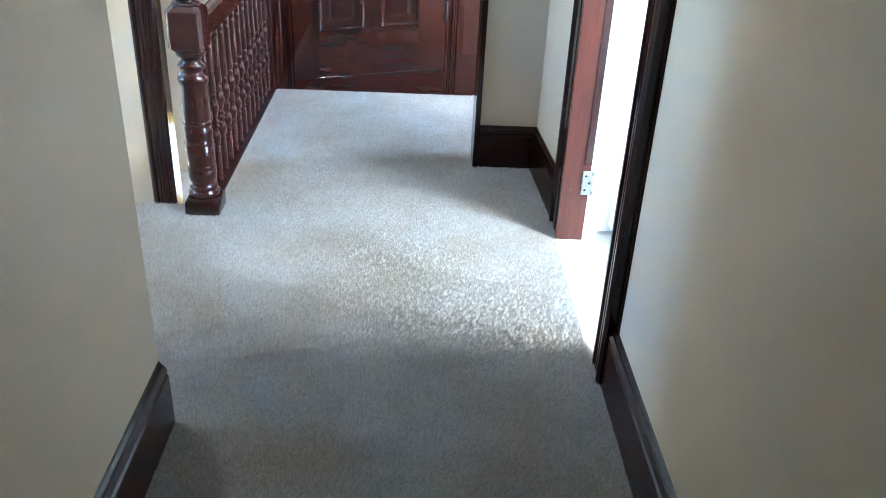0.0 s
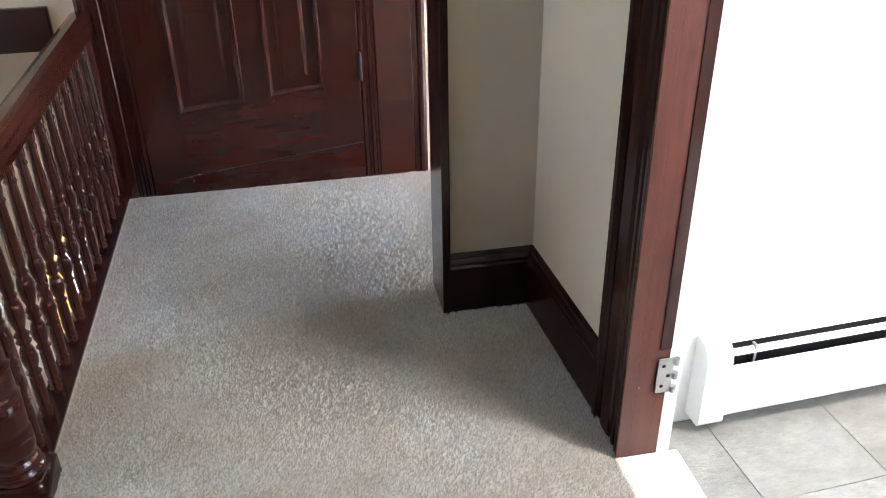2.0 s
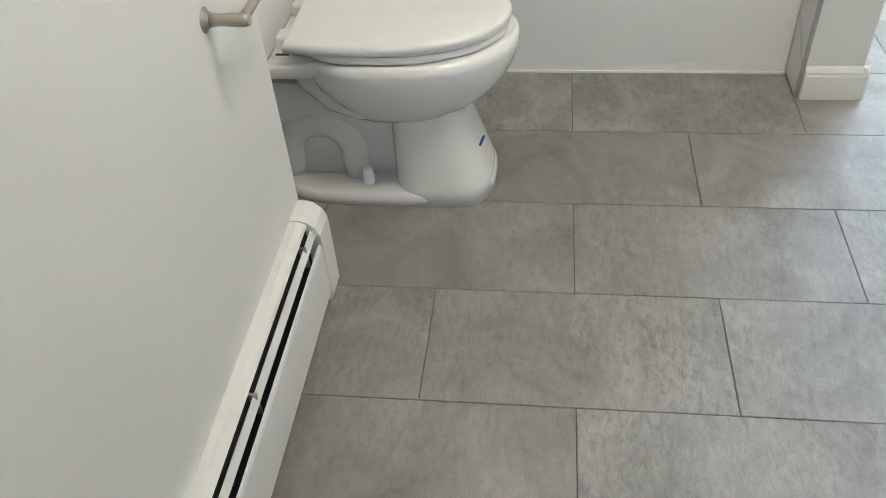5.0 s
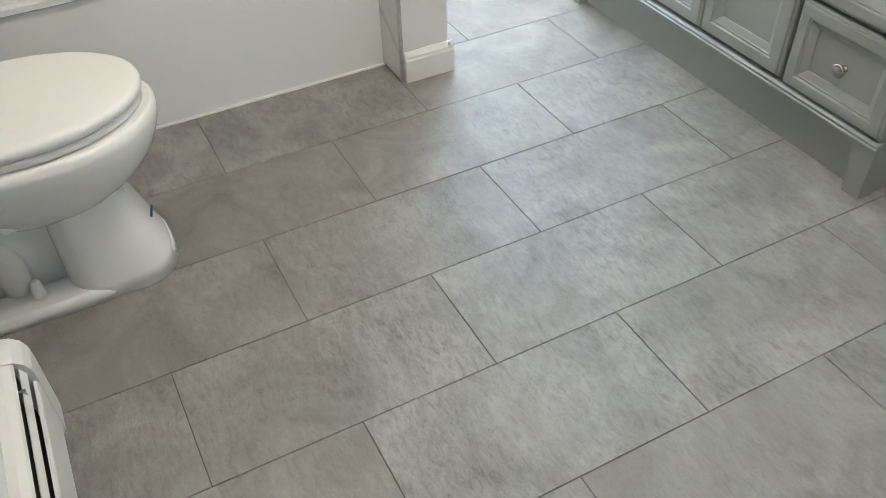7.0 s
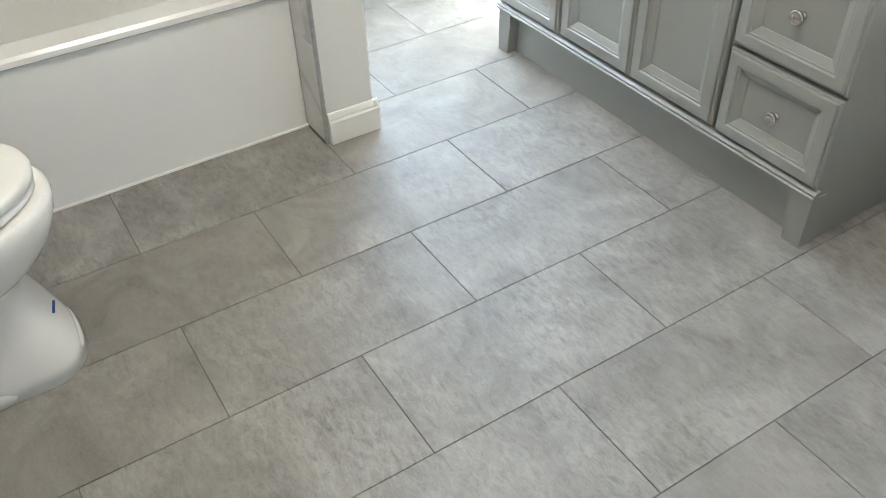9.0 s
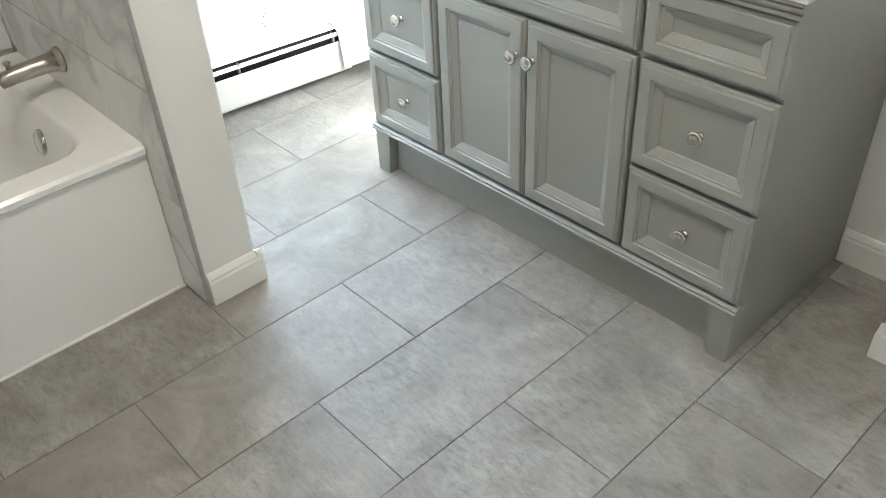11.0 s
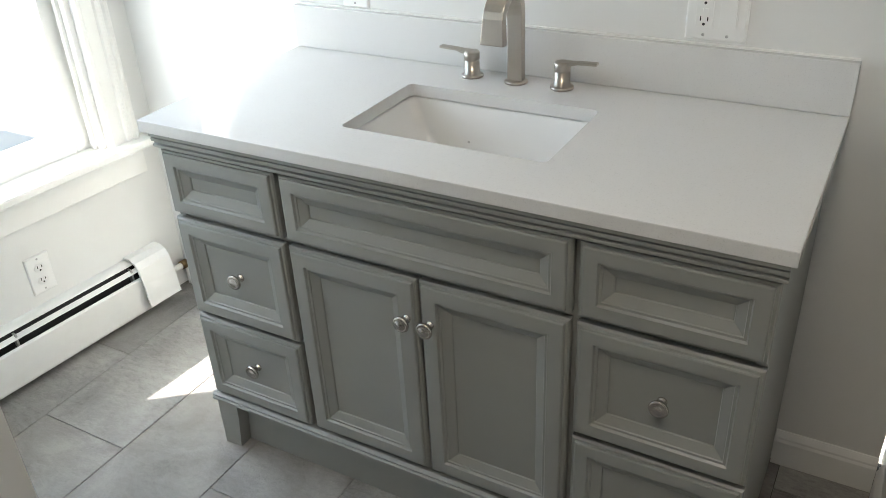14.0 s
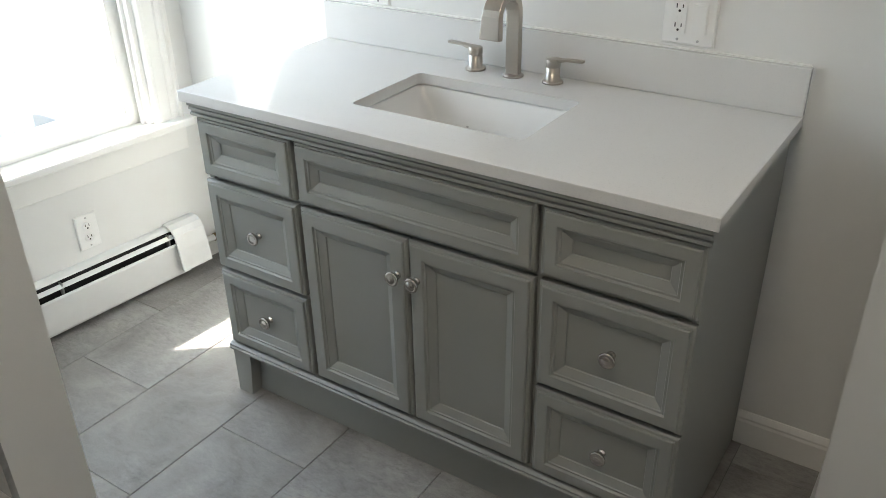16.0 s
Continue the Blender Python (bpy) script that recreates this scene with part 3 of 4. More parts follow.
newel_post(HALL @ pose(-1.272, 0.16, 0.008), "turned dark mahogany newel post with ball top, on the carpet")


def baluster_mesh():
    prof = [(0.015, 0.0), (0.015, 0.03), (0.012, 0.034), (0.017, 0.040), (0.012, 0.046), (0.015, 0.06), (0.014, 0.13), (0.011, 0.138), (0.018, 0.146), (0.011, 0.154), (0.017, 0.17), (0.020, 0.19), (0.016, 0.21), (0.010, 0.222),
            (0.018, 0.232), (0.012, 0.24), (0.018, 0.250), (0.010, 0.262), (0.016, 0.28), (0.021, 0.305), (0.018, 0.33), (0.012, 0.345), (0.017, 0.352), (0.012, 0.36), (0.0165, 0.375), (0.0145, 0.46), (0.012, 0.525), (0.016, 0.532), (0.012, 0.54), (0.015, 0.55), (0.015, 0.605)]
    return mesh_of("baluster", lathe(bmesh.new(), prof, 14), M_WOOD)


BAL = baluster_mesh()
rail_out = [(-0.030, 0.592), (0.030, 0.592), (0.032, 0.612), (0.024, 0.622), (0.034, 0.634), (0.036, 0.648), (0.026, 0.662), (0.010, 0.668), (-0.010, 0.668), (-0.026, 0.662), (-0.036, 0.648), (-0.034, 0.634), (-0.024, 0.622), (-0.032, 0.612)]
balustrade = thing("balustrade", "dark mahogany stair balustrade with turned balusters", "balustrade", HALL)
part("handrail", prism(bmesh.new(), [(-1.272 + a, z + 0.01) for a, z in rail_out], 0.215, 1.605, "y"), M_WOODY, balustrade, "polished red-brown handrail")
part("shoe_rail", boxes((-1.305, -1.240, 0.222, 1.605, -0.05, 0.016), bevel=0.003), M_DARK, balustrade)
for k in range(13):
    b = new("baluster", BAL)
    b.parent = balustrade
    b.matrix_basis = pose(-1.272, 0.29 + k * 0.1015, 0.012, 0, 0, k * 40)


def steps():
    s = tagged(thing("stairs", "carpeted stair flight going down beside the balustrade", "stairs", HALL), kind="structure")
    for k in range(8):
        z = -0.185 * (k + 1) + 0.008
        y0 = 0.19 + 0.235 * k
        if y0 > 1.45:
            break
        part("step", boxes((-2.12, -1.31, y0, y0 + 0.26, z - 0.2, z), bevel=0.012), M_CARPET, s)
    part("landing", boxes((-4.2, -1.31, 1.3, 1.61, -1.35, -1.30)), M_CARPET, s)
    part("landing", boxes((-4.2, -1.0, 1.61, 3.6, -1.35, -1.30)), M_CARPET, s)
    part("riser", boxes((-4.2, -1.31, 0.17, 0.189, -0.19, 0.0)), M_CARPET, s)


steps()
structure("wall_under_hall", boxes((-1.30, -1.265, 0.2, 1.61, -3, -0.02)), M_HALL, "plaster wall under the hall floor's edge", "wall", HALL)
structure("wall_behind_opening", boxes((-4.2, -1.0, 3.5, 3.6, -3, CEIL), (-1.36, -1.26, 1.72, 3.5, -3, CEIL)), M_HALL, "cream wall beyond the cased opening", "wall", HALL)
structure("stringer_board", prism(bmesh.new(), [(0.2, -0.02), (0.2, -0.22), (1.5, -1.24), (1.5, -1.04)], -1.332, -1.306, "x"), M_WOODY, "red-brown sloping skirting board of the stairs", "baseboard", HALL)

low = newel_post(HALL @ pose(-2.15, 1.45, -1.365), "turned dark newel post on the lower stair landing")
rail2 = thing("stair_rail", "dark sloping stair rail with turned balusters", "stair rail", HALL)
bm = bmesh.new()
tube(bm, [(-2.15, 1.40, -0.655), (-2.15, 0.25, 0.25)], 0.032, 12)
part("handrail", bm, M_WOODY, rail2)
for k in range(9):
    y = 1.32 - 0.12 * k
    b = new("baluster", BAL)
    b.parent = rail2
    b.matrix_basis = pose(-2.15, y, -0.655 + (1.40 - y) * 0.787 - 0.60)

opening = tagged(thing("cased_opening", "black-brown cased opening in the stairwell wall", "opening", HALL), kind="structure")
part("casing", casing_on_y(1.61, -1.945, -1.82, -1.3, 0.56, -1, True), M_DARK, opening)
part("head_casing", boxes((-1.945, -1.36, 1.583, 1.61, 0.56, 0.70), bevel=0.005), M_DARK, opening)
part("jamb", boxes((-1.845, -1.83, 1.61, 1.73, -1.3, 0.56)), M_DARK, opening)

# stair window with coloured glass
glass_win = tagged(thing("window_2", "stained glass stair window in a dark wooden frame", "window", HALL @ pose(-1.62, 2.55, -1.15, 0, 0, 38) @ Matrix.Scale(0.72, 4)), kind="structure")
part("window_frame", boxes((-0.5, -0.42, -0.03, 0.03, 0, 0.9), (0.42, 0.5, -0.03, 0.03, 0, 0.9), (-0.5, 0.5, -0.03, 0.03, 0.9, 1.0), (-0.5, 0.5, -0.06, 0.03, -0.05, 0), bevel=0.004), M_DARK, glass_win)


def glow_pane(name, color, strength):
    m, n, l, p = shader(name)
    p.inputs["Base Color"].default_value = (*color, 1)
    p.inputs["Emission Color"].default_value = (*color, 1)
    p.inputs["Emission Strength"].default_value = strength
    p.inputs["Roughness"].default_value = 0.2
    return m


# these panes emit light themselves, in place of daylight from behind
M_CLEAR, M_AMBER = glow_pane("glowing_clear_pane", (0.95, 0.97, 1.0), 0.2), glow_pane("glowing_amber_pane", (0.85, 0.5, 0.12), 0.045)
part("pane", boxes((-0.32, 0.32, -0.005, 0.005, 0.13, 0.77)), M_CLEAR, glass_win, "clear pane, glowing in place of daylight")
for r in ((-0.42, 0.42, -0.004, 0.004, 0.0, 0.13), (-0.42, 0.42, -0.004, 0.004, 0.77, 0.9), (-0.42, -0.32, -0.004, 0.004, 0.13, 0.77), (0.32, 0.42, -0.004, 0.004, 0.13, 0.77)):
    part("pane", boxes(r), M_AMBER, glass_win, "amber pane, glowing in place of daylight")
structure("wall_closing", boxes((-4.3, 0.2, -3.5, -3.4, -3, CEIL)), M_HALL, "plain painted wall closing the hall", "wall", HALL)


# ---------------------------------------------------------------- baseboard heaters
def heater(length, m, label, loose_cap=False):
    """Fin-tube heater along +x; its back stands on y = 0 and it faces -y."""
    h = thing("baseboard_heater", label, "heater", m, "baseboard heaters")
    c0, c1 = 0.06, length - 0.062
    part("back_plate", boxes((0.01, length - 0.01, -0.012, 0.0, 0.03, 0.232)), M_ENAMEL, h)
    top = [(0, 0.236), (-0.018, 0.236), (-0.034, 0.231), (-0.039, 0.226), (-0.037, 0.224), (-0.032, 0.227), (-0.017, 0.232), (0, 0.232)]
    part("hood", prism(bmesh.new(), top, c0, c1, "x"), M_ENAMEL, h)
    # shade in the slots is painted with a black block, without fins
    part("slot_shade_block", boxes((c0, c1, -0.034, -0.012, 0.06, 0.222)), M_BLACK, h, "solid black block that paints the shade behind the slots")
    part("damper", prism(bmesh.new(), [(-0.042, 0.2110), (-0.0515, 0.1960), (-0.0535, 0.1970), (-0.044, 0.2130)], c0, c1, "x"), M_ENAMEL, h)
    front = [(-0.056, 0.173), (-0.061, 0.172), (-0.064, 0.166), (-0.064, 0.034), (-0.060, 0.025), (-0.048, 0.022), (-0.048, 0.025), (-0.058, 0.029), (-0.061, 0.036), (-0.061, 0.164), (-0.059, 0.169), (-0.056, 0.170)]
    part("front_panel", prism(bmesh.new(), front, c0, c1, "x"), M_ENAMEL, h)
    for k in range(3):
        x = c0 + 0.06 + k * (c1 - c0 - 0.12) / 2
        part("bracket", boxes((x, x + 0.006, -0.050, -0.034, 0.165, 0.216)), M_STEEL, h, "small metal clip")
    cap = [(0, 0.238), (-0.022, 0.238), (-0.040, 0.233), (-0.056, 0.219), (-0.065, 0.198), (-0.0665, 0.17), (-0.0665, 0.016), (-0.060, 0.006), (0, 0.006)]
    if not loose_cap:
        part("end_cap", prism(bmesh.new(), cap, c1 - 0.002, length, "x"), M_ENAMEL, h)
    else:
        lc = [(0, 0.246), (-0.03, 0.248), (-0.055, 0.236), (-0.070, 0.21), (-0.082, 0.15), (-0.092, 0.06), (-0.095, 0.055), (-0.086, 0.06), (-0.074, 0.15), (-0.063, 0.205), (-0.05, 0.228), (-0.03, 0.240), (0, 0.240)]
        bm = prism(bmesh.new(), lc, c1 - 0.045, c1 + 0.075, "x")
        part("end_cap", bm, M_ENAMEL, h, "loose white end cap hanging askew")
    part("end_cap", prism(bmesh.new(), cap, 0.0, c0 + 0.002, "x"), M_ENAMEL, h)
    return h


heater(0.94, HEAT @ pose(-0.95, 0.0, 0.022) @ Matrix.Diagonal((1, 0.88, 0.95, 1)), "white metal baseboard heater under the toilet paper holder")
heater(1.03, EAST @ pose(0.0, 1.14, 0, 0, 0, -90) @ Matrix.Diagonal((1, 0.95, 0.82, 1)), "white metal baseboard heater with a loose end cap", True)


# ---------------------------------------------------------------- toilet
def egg(cx, cy, w, front, back, z, n=40, p=2.0):
    """Rounded outline: half width w, reaching front (-y) and back (+y) from the centre."""
    pts = []
    for i in range(n):
        a = 2 * math.pi * i / n
        c, s = math.cos(a), math.sin(a)
        ex = 2.0 / p
        x = w * math.copysign(abs(c) ** ex, c)
        y = (back if s > 0 else front) * math.copysign(abs(s) ** (ex if s < 0 else 0.48), s)
        pts.append((cx + x, cy + y, z))
    return pts


def toilet(m):
    t = thing("toilet", "white two-piece toilet with closed lid and exposed trapway", "toilet", m)
    # pedestal: a wide front column, a narrow web behind and a flat foot
    part("foot", loft(bmesh.new(), [egg(0, 0.29, w, f, b, z, 48, 3.2) for z, w, f, b in ((0, 0.143, 0.266, 0.27), (0.018, 0.142, 0.265, 0.27), (0.027, 0.139, 0.262, 0.268), (0.033, 0.132, 0.255, 0.262))]), M_PORC, t)
    col = [(0.0, 0.142, 0.118, 0.135), (0.04, 0.138, 0.110, 0.130), (0.12, 0.127, 0.087, 0.125), (0.2, 0.114, 0.064, 0.12), (0.235, 0.112, 0.060, 0.115), (0.27, 0.122, 0.100, 0.15)]
    part("pedestal", loft(bmesh.new(), [egg(0, 0.140 + 0.005 * k, w, f, b, z, 48, 2.7) for k, (z, w, f, b) in enumerate(col)]), M_PORC, t)
    bowl = [(0.19, 0.06, 0.05, 0.12, 0.23), (0.212, 0.098, 0.095, 0.15, 0.22), (0.240, 0.126, 0.140, 0.18, 0.21), (0.275, 0.150, 0.182, 0.21, 0.205), (0.315, 0.172, 0.212, 0.24, 0.205), (0.352, 0.184, 0.228, 0.255, 0.205), (0.382, 0.190, 0.235, 0.26, 0.205), (0.399, 0.189, 0.233, 0.26, 0.205), (0.406, 0.180, 0.224, 0.25, 0.205)]
    part("bowl", loft(bmesh.new(), [egg(0, cy, w, f, b, z) for z, w, f, b, cy in bowl]), M_PORC, t)
    part("shelf", loft(bmesh.new(), [egg(0, 0.53, 0.140, 0.17, 0.21, 0.352, 40, 4), egg(0, 0.53, 0.160, 0.18, 0.22, 0.365, 40, 5), egg(0, 0.53, 0.168, 0.18, 0.225, 0.393, 40, 6), egg(0, 0.53, 0.160, 0.175, 0.22, 0.403, 40, 6)]), M_PORC, t)
    part("web", loft(bmesh.new(), [egg(0, 0.40, 0.060, 0.22, 0.22, 0.03, 32, 3), egg(0, 0.40, 0.055, 0.22, 0.20, 0.16, 32, 3), egg(0, 0.40, 0.075, 0.22, 0.20, 0.30, 32, 3)]), M_PORC, t)
    trap = [(-0.040, 0.372, 0.02), (-0.042, 0.372, 0.07)]
    for k in range(17):
        a = math.pi * (1.0 - k / 16)
        trap.append((-0.044, 0.452 + 0.080 * math.cos(a), 0.100 + 0.078 * math.sin(a)))
    trap += [(-0.042, 0.532, 0.06), (-0.040, 0.545, 0.03)]
    part("trapway", tube(bmesh.new(), trap, 0.036, 20, up=(1, 0, 0.03)), M_PORC, t)
    upper = [(-0.085, 0.27, 0.275), (-0.078, 0.33, 0.262), (-0.064, 0.39, 0.272), (-0.052, 0.44, 0.31), (-0.046, 0.47, 0.36)]
    part("trapway", tube(bmesh.new(), upper, [0.045, 0.046, 0.044, 0.040, 0.036], 20, up=(1, 0, 0.03)), M_PORC, t)
    part("bolt_cap", lathe(bmesh.new(), [(0.014, 0), (0.014, 0.02), (0.011, 0.04), (0.006, 0.046)], 16, Matrix.Translation((-0.092, 0.335, 0.034))), M_PLASTIC, t, "white plastic bolt cap")
    seat_o = [(0.4095, 0.985), (0.412, 1.0), (0.424, 1.0), (0.4275, 0.985)]
    part("seat", loft(bmesh.new(), [egg(0, 0.245, 0.178 * s, 0.252 * s, 0.215, z) for z, s in seat_o]), M_PLASTIC, t)
    lid_o = [(0.4315, 0.99), (0.433, 1.014), (0.446, 1.018), (0.4525, 1.006), (0.4555, 0.975), (0.4575, 0.90), (0.458, 0.6)]
    part("lid", loft(bmesh.new(), [[Vector((q[0], min(q[1], 0.245 + 0.212 * s), q[2])) for q in egg(0, 0.245, 0.180 * s, 0.252 * s, 0.34 * s, z, 64)] for z, s in lid_o]), M_PLASTIC, t)
    for x in (-0.075, 0.075):
        part("seat_hinge", boxes((x - 0.024, x + 0.024, 0.468, 0.505, 0.400, 0.430), bevel=0.006), M_PLASTIC, t)
    part("label_sticker", boxes((-0.135, -0.095, 0.455, 0.500, 0.4025, 0.4045)), M_PLASTIC, t, "small white sticker with grey print")
    part("print_bar", boxes((-0.128, -0.120, 0.462, 0.493, 0.4045, 0.4050)), M_BLACK, t)
    part("tank", loft(bmesh.new(), [egg(0, 0.59, 0.190, 0.085, 0.105, 0.401, 40, 7), egg(0, 0.59, 0.205, 0.095, 0.105, 0.42, 40, 7), egg(0, 0.59, 0.222, 0.102, 0.105, 0.74, 40, 7)]), M_PORC, t)
    part("tank_lid", loft(bmesh.new(), [egg(0, 0.59, 0.226, 0.106, 0.107, 0.741, 40, 7), egg(0, 0.59, 0.230, 0.110, 0.107, 0.75, 40, 7), egg(0, 0.59, 0.230, 0.110, 0.107, 0.772, 40, 7), egg(0, 0.59, 0.218, 0.10, 0.10, 0.782, 40, 7)]), M_PORC, t)
    part("flush_lever", tube(bmesh.new(), [(-0.16, 0.49, 0.665), (-0.16, 0.470, 0.665), (-0.145, 0.463, 0.663), (-0.09, 0.462, 0.655)], [0.012, 0.010, 0.007, 0.009], 12), M_CHROME, t, "small chrome flush lever")
    return t


M_CHROME = plain("polished_chrome", (0.62, 0.62, 0.63), 0.08, 1.0, 0.02)
M_BLUE = plain("blue_tape", (0.01, 0.06, 0.22), 0.5)
toilet(Matrix.Translation((0.418, 0.165, 0.0)))

# ---------------------------------------------------------------- bathtub
def rrect(x0, x1, y0, y1, r, z, k=6):
    pts = []
    for cx, cy, a0 in ((x1 - r, y0 + r, -90), (x1 - r, y1 - r, 0), (x0 + r, y1 - r, 90), (x0 + r, y0 + r, 180)):
        for i in range(k + 1):
            a = radians(a0 + 90 * i / k)
            pts.append((cx + r * math.cos(a), cy + r * math.sin(a), z))
    return pts


tub = thing("bathtub", "white alcove bathtub with a plain flat apron", "bathtub")
TX0, TX1, TY0, TY1, TZ = 0.905, 1.70, -0.600, 0.905, 0.440
bm = bmesh.new()
rings = [rrect(TX0, TX1, TY0, TY1, 0.004, 0.0), rrect(TX0, TX1, TY0, TY1, 0.004, TZ - 0.030), rrect(TX0 - 0.012, TX1, TY0, TY1, 0.006, TZ - 0.022), rrect(TX0 - 0.012, TX1, TY0, TY1, 0.006, TZ - 0.008), rrect(TX0 - 0.004, TX1, TY0, TY1, 0.008, TZ),
         rrect(TX0 + 0.075, TX1 - 0.07, TY0 + 0.085, TY1 - 0.09, 0.10, TZ), rrect(TX0 + 0.090, TX1 - 0.085, TY0 + 0.10, TY1 - 0.11, 0.11, TZ - 0.015), rrect(TX0 + 0.11, TX1 - 0.10, TY0 + 0.13, TY1 - 0.2, 0.12, TZ - 0.16), rrect(TX0 + 0.15, TX1 - 0.14, TY0 + 0.17, TY1 - 0.28, 0.12, 0.06), rrect(TX0 + 0.22, TX1 - 0.2, TY0 + 0.25, TY1 - 0.36, 0.1, 0.045)]
loft(bm, rings, True, True)
for fc in bm.faces:
    c = fc.calc_center_median()
    fc.smooth = TX0 + 0.03 < c.x < TX1 - 0.03 and TY0 + 0.04 < c.y < TY1 - 0.04 and c.z < TZ - 0.002
part("shell", bm, M_TUB, tub)
part("caulk", boxes((TX0 - 0.006, TX0 + 0.002, TY0, TY1, 0.0, 0.006)), M_TRIM, tub, "white caulk line along the floor")
OV = Matrix.Translation((1.31, TY0 + 0.116, 0.335)) @ Matrix.Rotation(radians(-80), 4, "X")
part("overflow_plate", lathe(bmesh.new(), [(0.036, 0), (0.036, 0.006), (0.030, 0.013), (0.012, 0.016)], 26, OV), M_CHROME, tub, "round chrome overflow plate")

# tiled tub surround: rows of marble tiles, the end wall's edge shows
surround = tagged(thing("tub_surround", "grey veined marble tile surround above the bathtub", "wall tile"), kind="structure")


def wall_tiles(parent, axis, fixed, out, a0, a1, z0, z1, w=0.61, h=0.305, gap=0.001):
    row = 0
    z = z0
    while z < z1 - 0.01:
        zt = min(z + h, z1)
        a = a0 - (row % 2) * w / 2
        while a < a1 - 0.01:
            b0, b1 = max(a, a0), min(a + w, a1)
            if b1 - b0 > 0.02:
                lo, hi = sorted((fixed, fixed + out))
                if axis == "y":
                    r = (b0 + gap, b1 - gap, lo, hi, z + gap, zt - gap)
                else:
                    r = (lo, hi, b0 + gap, b1 - gap, z + gap, zt - gap)
                part("tile", boxes(r, bevel=0.0012), M_MARBLE, parent)
            a += w
        z += h
        row += 1


wall_tiles(surround, "y", -0.612, 0.011, 0.780, 1.74, 0.004, 2.30)
wall_tiles(surround, "x", 1.742, -0.011, -0.60, 0.91, 0.442, 2.30)
part("edge_trim", boxes((0.7785, 0.7815, -0.612, -0.5995, 0.0, 2.3)), M_STEEL, surround, "thin metal tile edge strip")
structure("wall_tub_back", boxes((1.745, 1.80, -0.62, 1.0, 0, CEIL)), M_BATH, "wall behind the bathtub tiles", "wall")

spout = thing("tub_spout", "brushed nickel tub spout on the marble wall", "tub spout", Matrix.Translation((1.31, -0.6, 0.535)))
part("flange", lathe(bmesh.new(), [(0.034, 0.0), (0.034, 0.006), (0.030, 0.012), (0.025, 0.02)], 24, Matrix.Rotation(radians(-90), 4, "X")), M_NICKEL, spout)
part("body", tube(bmesh.new(), [(0, 0.01, 0), (0, 0.05, 0), (0, 0.12, -0.002), (0, 0.15, -0.006), (0, 0.165, -0.014)], [0.027, 0.024, 0.022, 0.021, 0.016], 20), M_NICKEL, spout)
part("diverter_knob", lathe(bmesh.new(), [(0.006, 0.015), (0.006, 0.028), (0.009, 0.031), (0.009, 0.036), (0.005, 0.038)], 14, Matrix.Translation((0, 0.13, 0))), M_NICKEL, spout)


# ---------------------------------------------------------------- white trim
WB = [(0, 0), (0.014, 0), (0.014, 0.070), (0.011, 0.076), (0.0115, 0.082), (0.006, 0.092), (0.003, 0.096), (0, 0.097)]
structure("baseboard_tub_end", run_along(WB, -0.7745, -0.6135, "y", 0.780, -1), M_TRIM, "white moulded baseboard round the tub's end wall", "baseboard")
structure("baseboard_tub_side", run_along(WB, 0.7685, 1.70, "x", -0.759, -1), M_TRIM, "white moulded baseboard on the tub's end wall", "baseboard")
structure("baseboard_south", run_along(WB, -0.5005, -0.279, "x", -1.90, 1), M_TRIM, "white moulded baseboard beside the vanity", "baseboard")
structure("baseboard_corner", run_along(WB, 0.98, 1.63, "x", -1.90, 1), M_TRIM, "white moulded baseboard behind the vanity", "baseboard")
structure("baseboard_chase_side", run_along(WB, -1.885, -1.5945, "y", -0.515, 1), M_TRIM, "white moulded baseboard on the boxed corner", "baseboard")
structure("baseboard_chase", run_along(WB, -1.05, -0.5035, "x", -1.61, 1), M_TRIM, "white moulded baseboard on the boxed corner", "baseboard")


# ---------------------------------------------------------------- window
win = tagged(thing("window_1", "white painted sash window full of daylight", "window", EAST), kind="structure")
cas = [(0, 0), (0.105, 0), (0.105, 0.016), (0.097, 0.024), (0.088, 0.024), (0.083, 0.017), (0.075, 0.017), (0.071, 0.021), (0.062, 0.021), (0.057, 0.015), (0.022, 0.015), (0.016, 0.019), (0.006, 0.019), (0, 0.012)]
part("casing", prism(bmesh.new(), [(-d, WY0 - a) for a, d in cas], WZ0, WZ1 + 0.02, "z"), M_TRIM, win)
part("casing", prism(bmesh.new(), [(-d, WY1 + min(a, 0.09)) for a, d in cas], WZ0, WZ1 + 0.02, "z"), M_TRIM, win)
part("head_casing", boxes((-0.022, 0.0, WY0 - 0.105, WY1 + 0.09, WZ1 + 0.02, WZ1 + 0.13), bevel=0.004), M_TRIM, win)
part("window_sill", boxes((-0.055, 0.06, WY0 - 0.125, WY1 + 0.10, WZ0 - 0.030, WZ0), bevel=0.008), M_TRIM, win, "deep white painted sill")
part("apron", boxes((-0.020, 0.0, WY0 - 0.105, WY1 + 0.09, WZ0 - 0.115, WZ0 - 0.031), bevel=0.005), M_TRIM, win)
part("window_frame", boxes((0.0, 0.14, WY0, WY0 + 0.018, WZ0, WZ1), (0.0, 0.14, WY1 - 0.018, WY1, WZ0, WZ1), (0.0, 0.14, WY0, WY1, WZ1 - 0.018, WZ1), bevel=0.002), M_TRIM, win)
part("stop", boxes((0.020, 0.034, WY0 + 0.018, WY0 + 0.030, WZ0, WZ1), (0.020, 0.034, WY1 - 0.030, WY1 - 0.018, WZ0, WZ1), bevel=0.002), M_TRIM, win)
ZM = 1.13
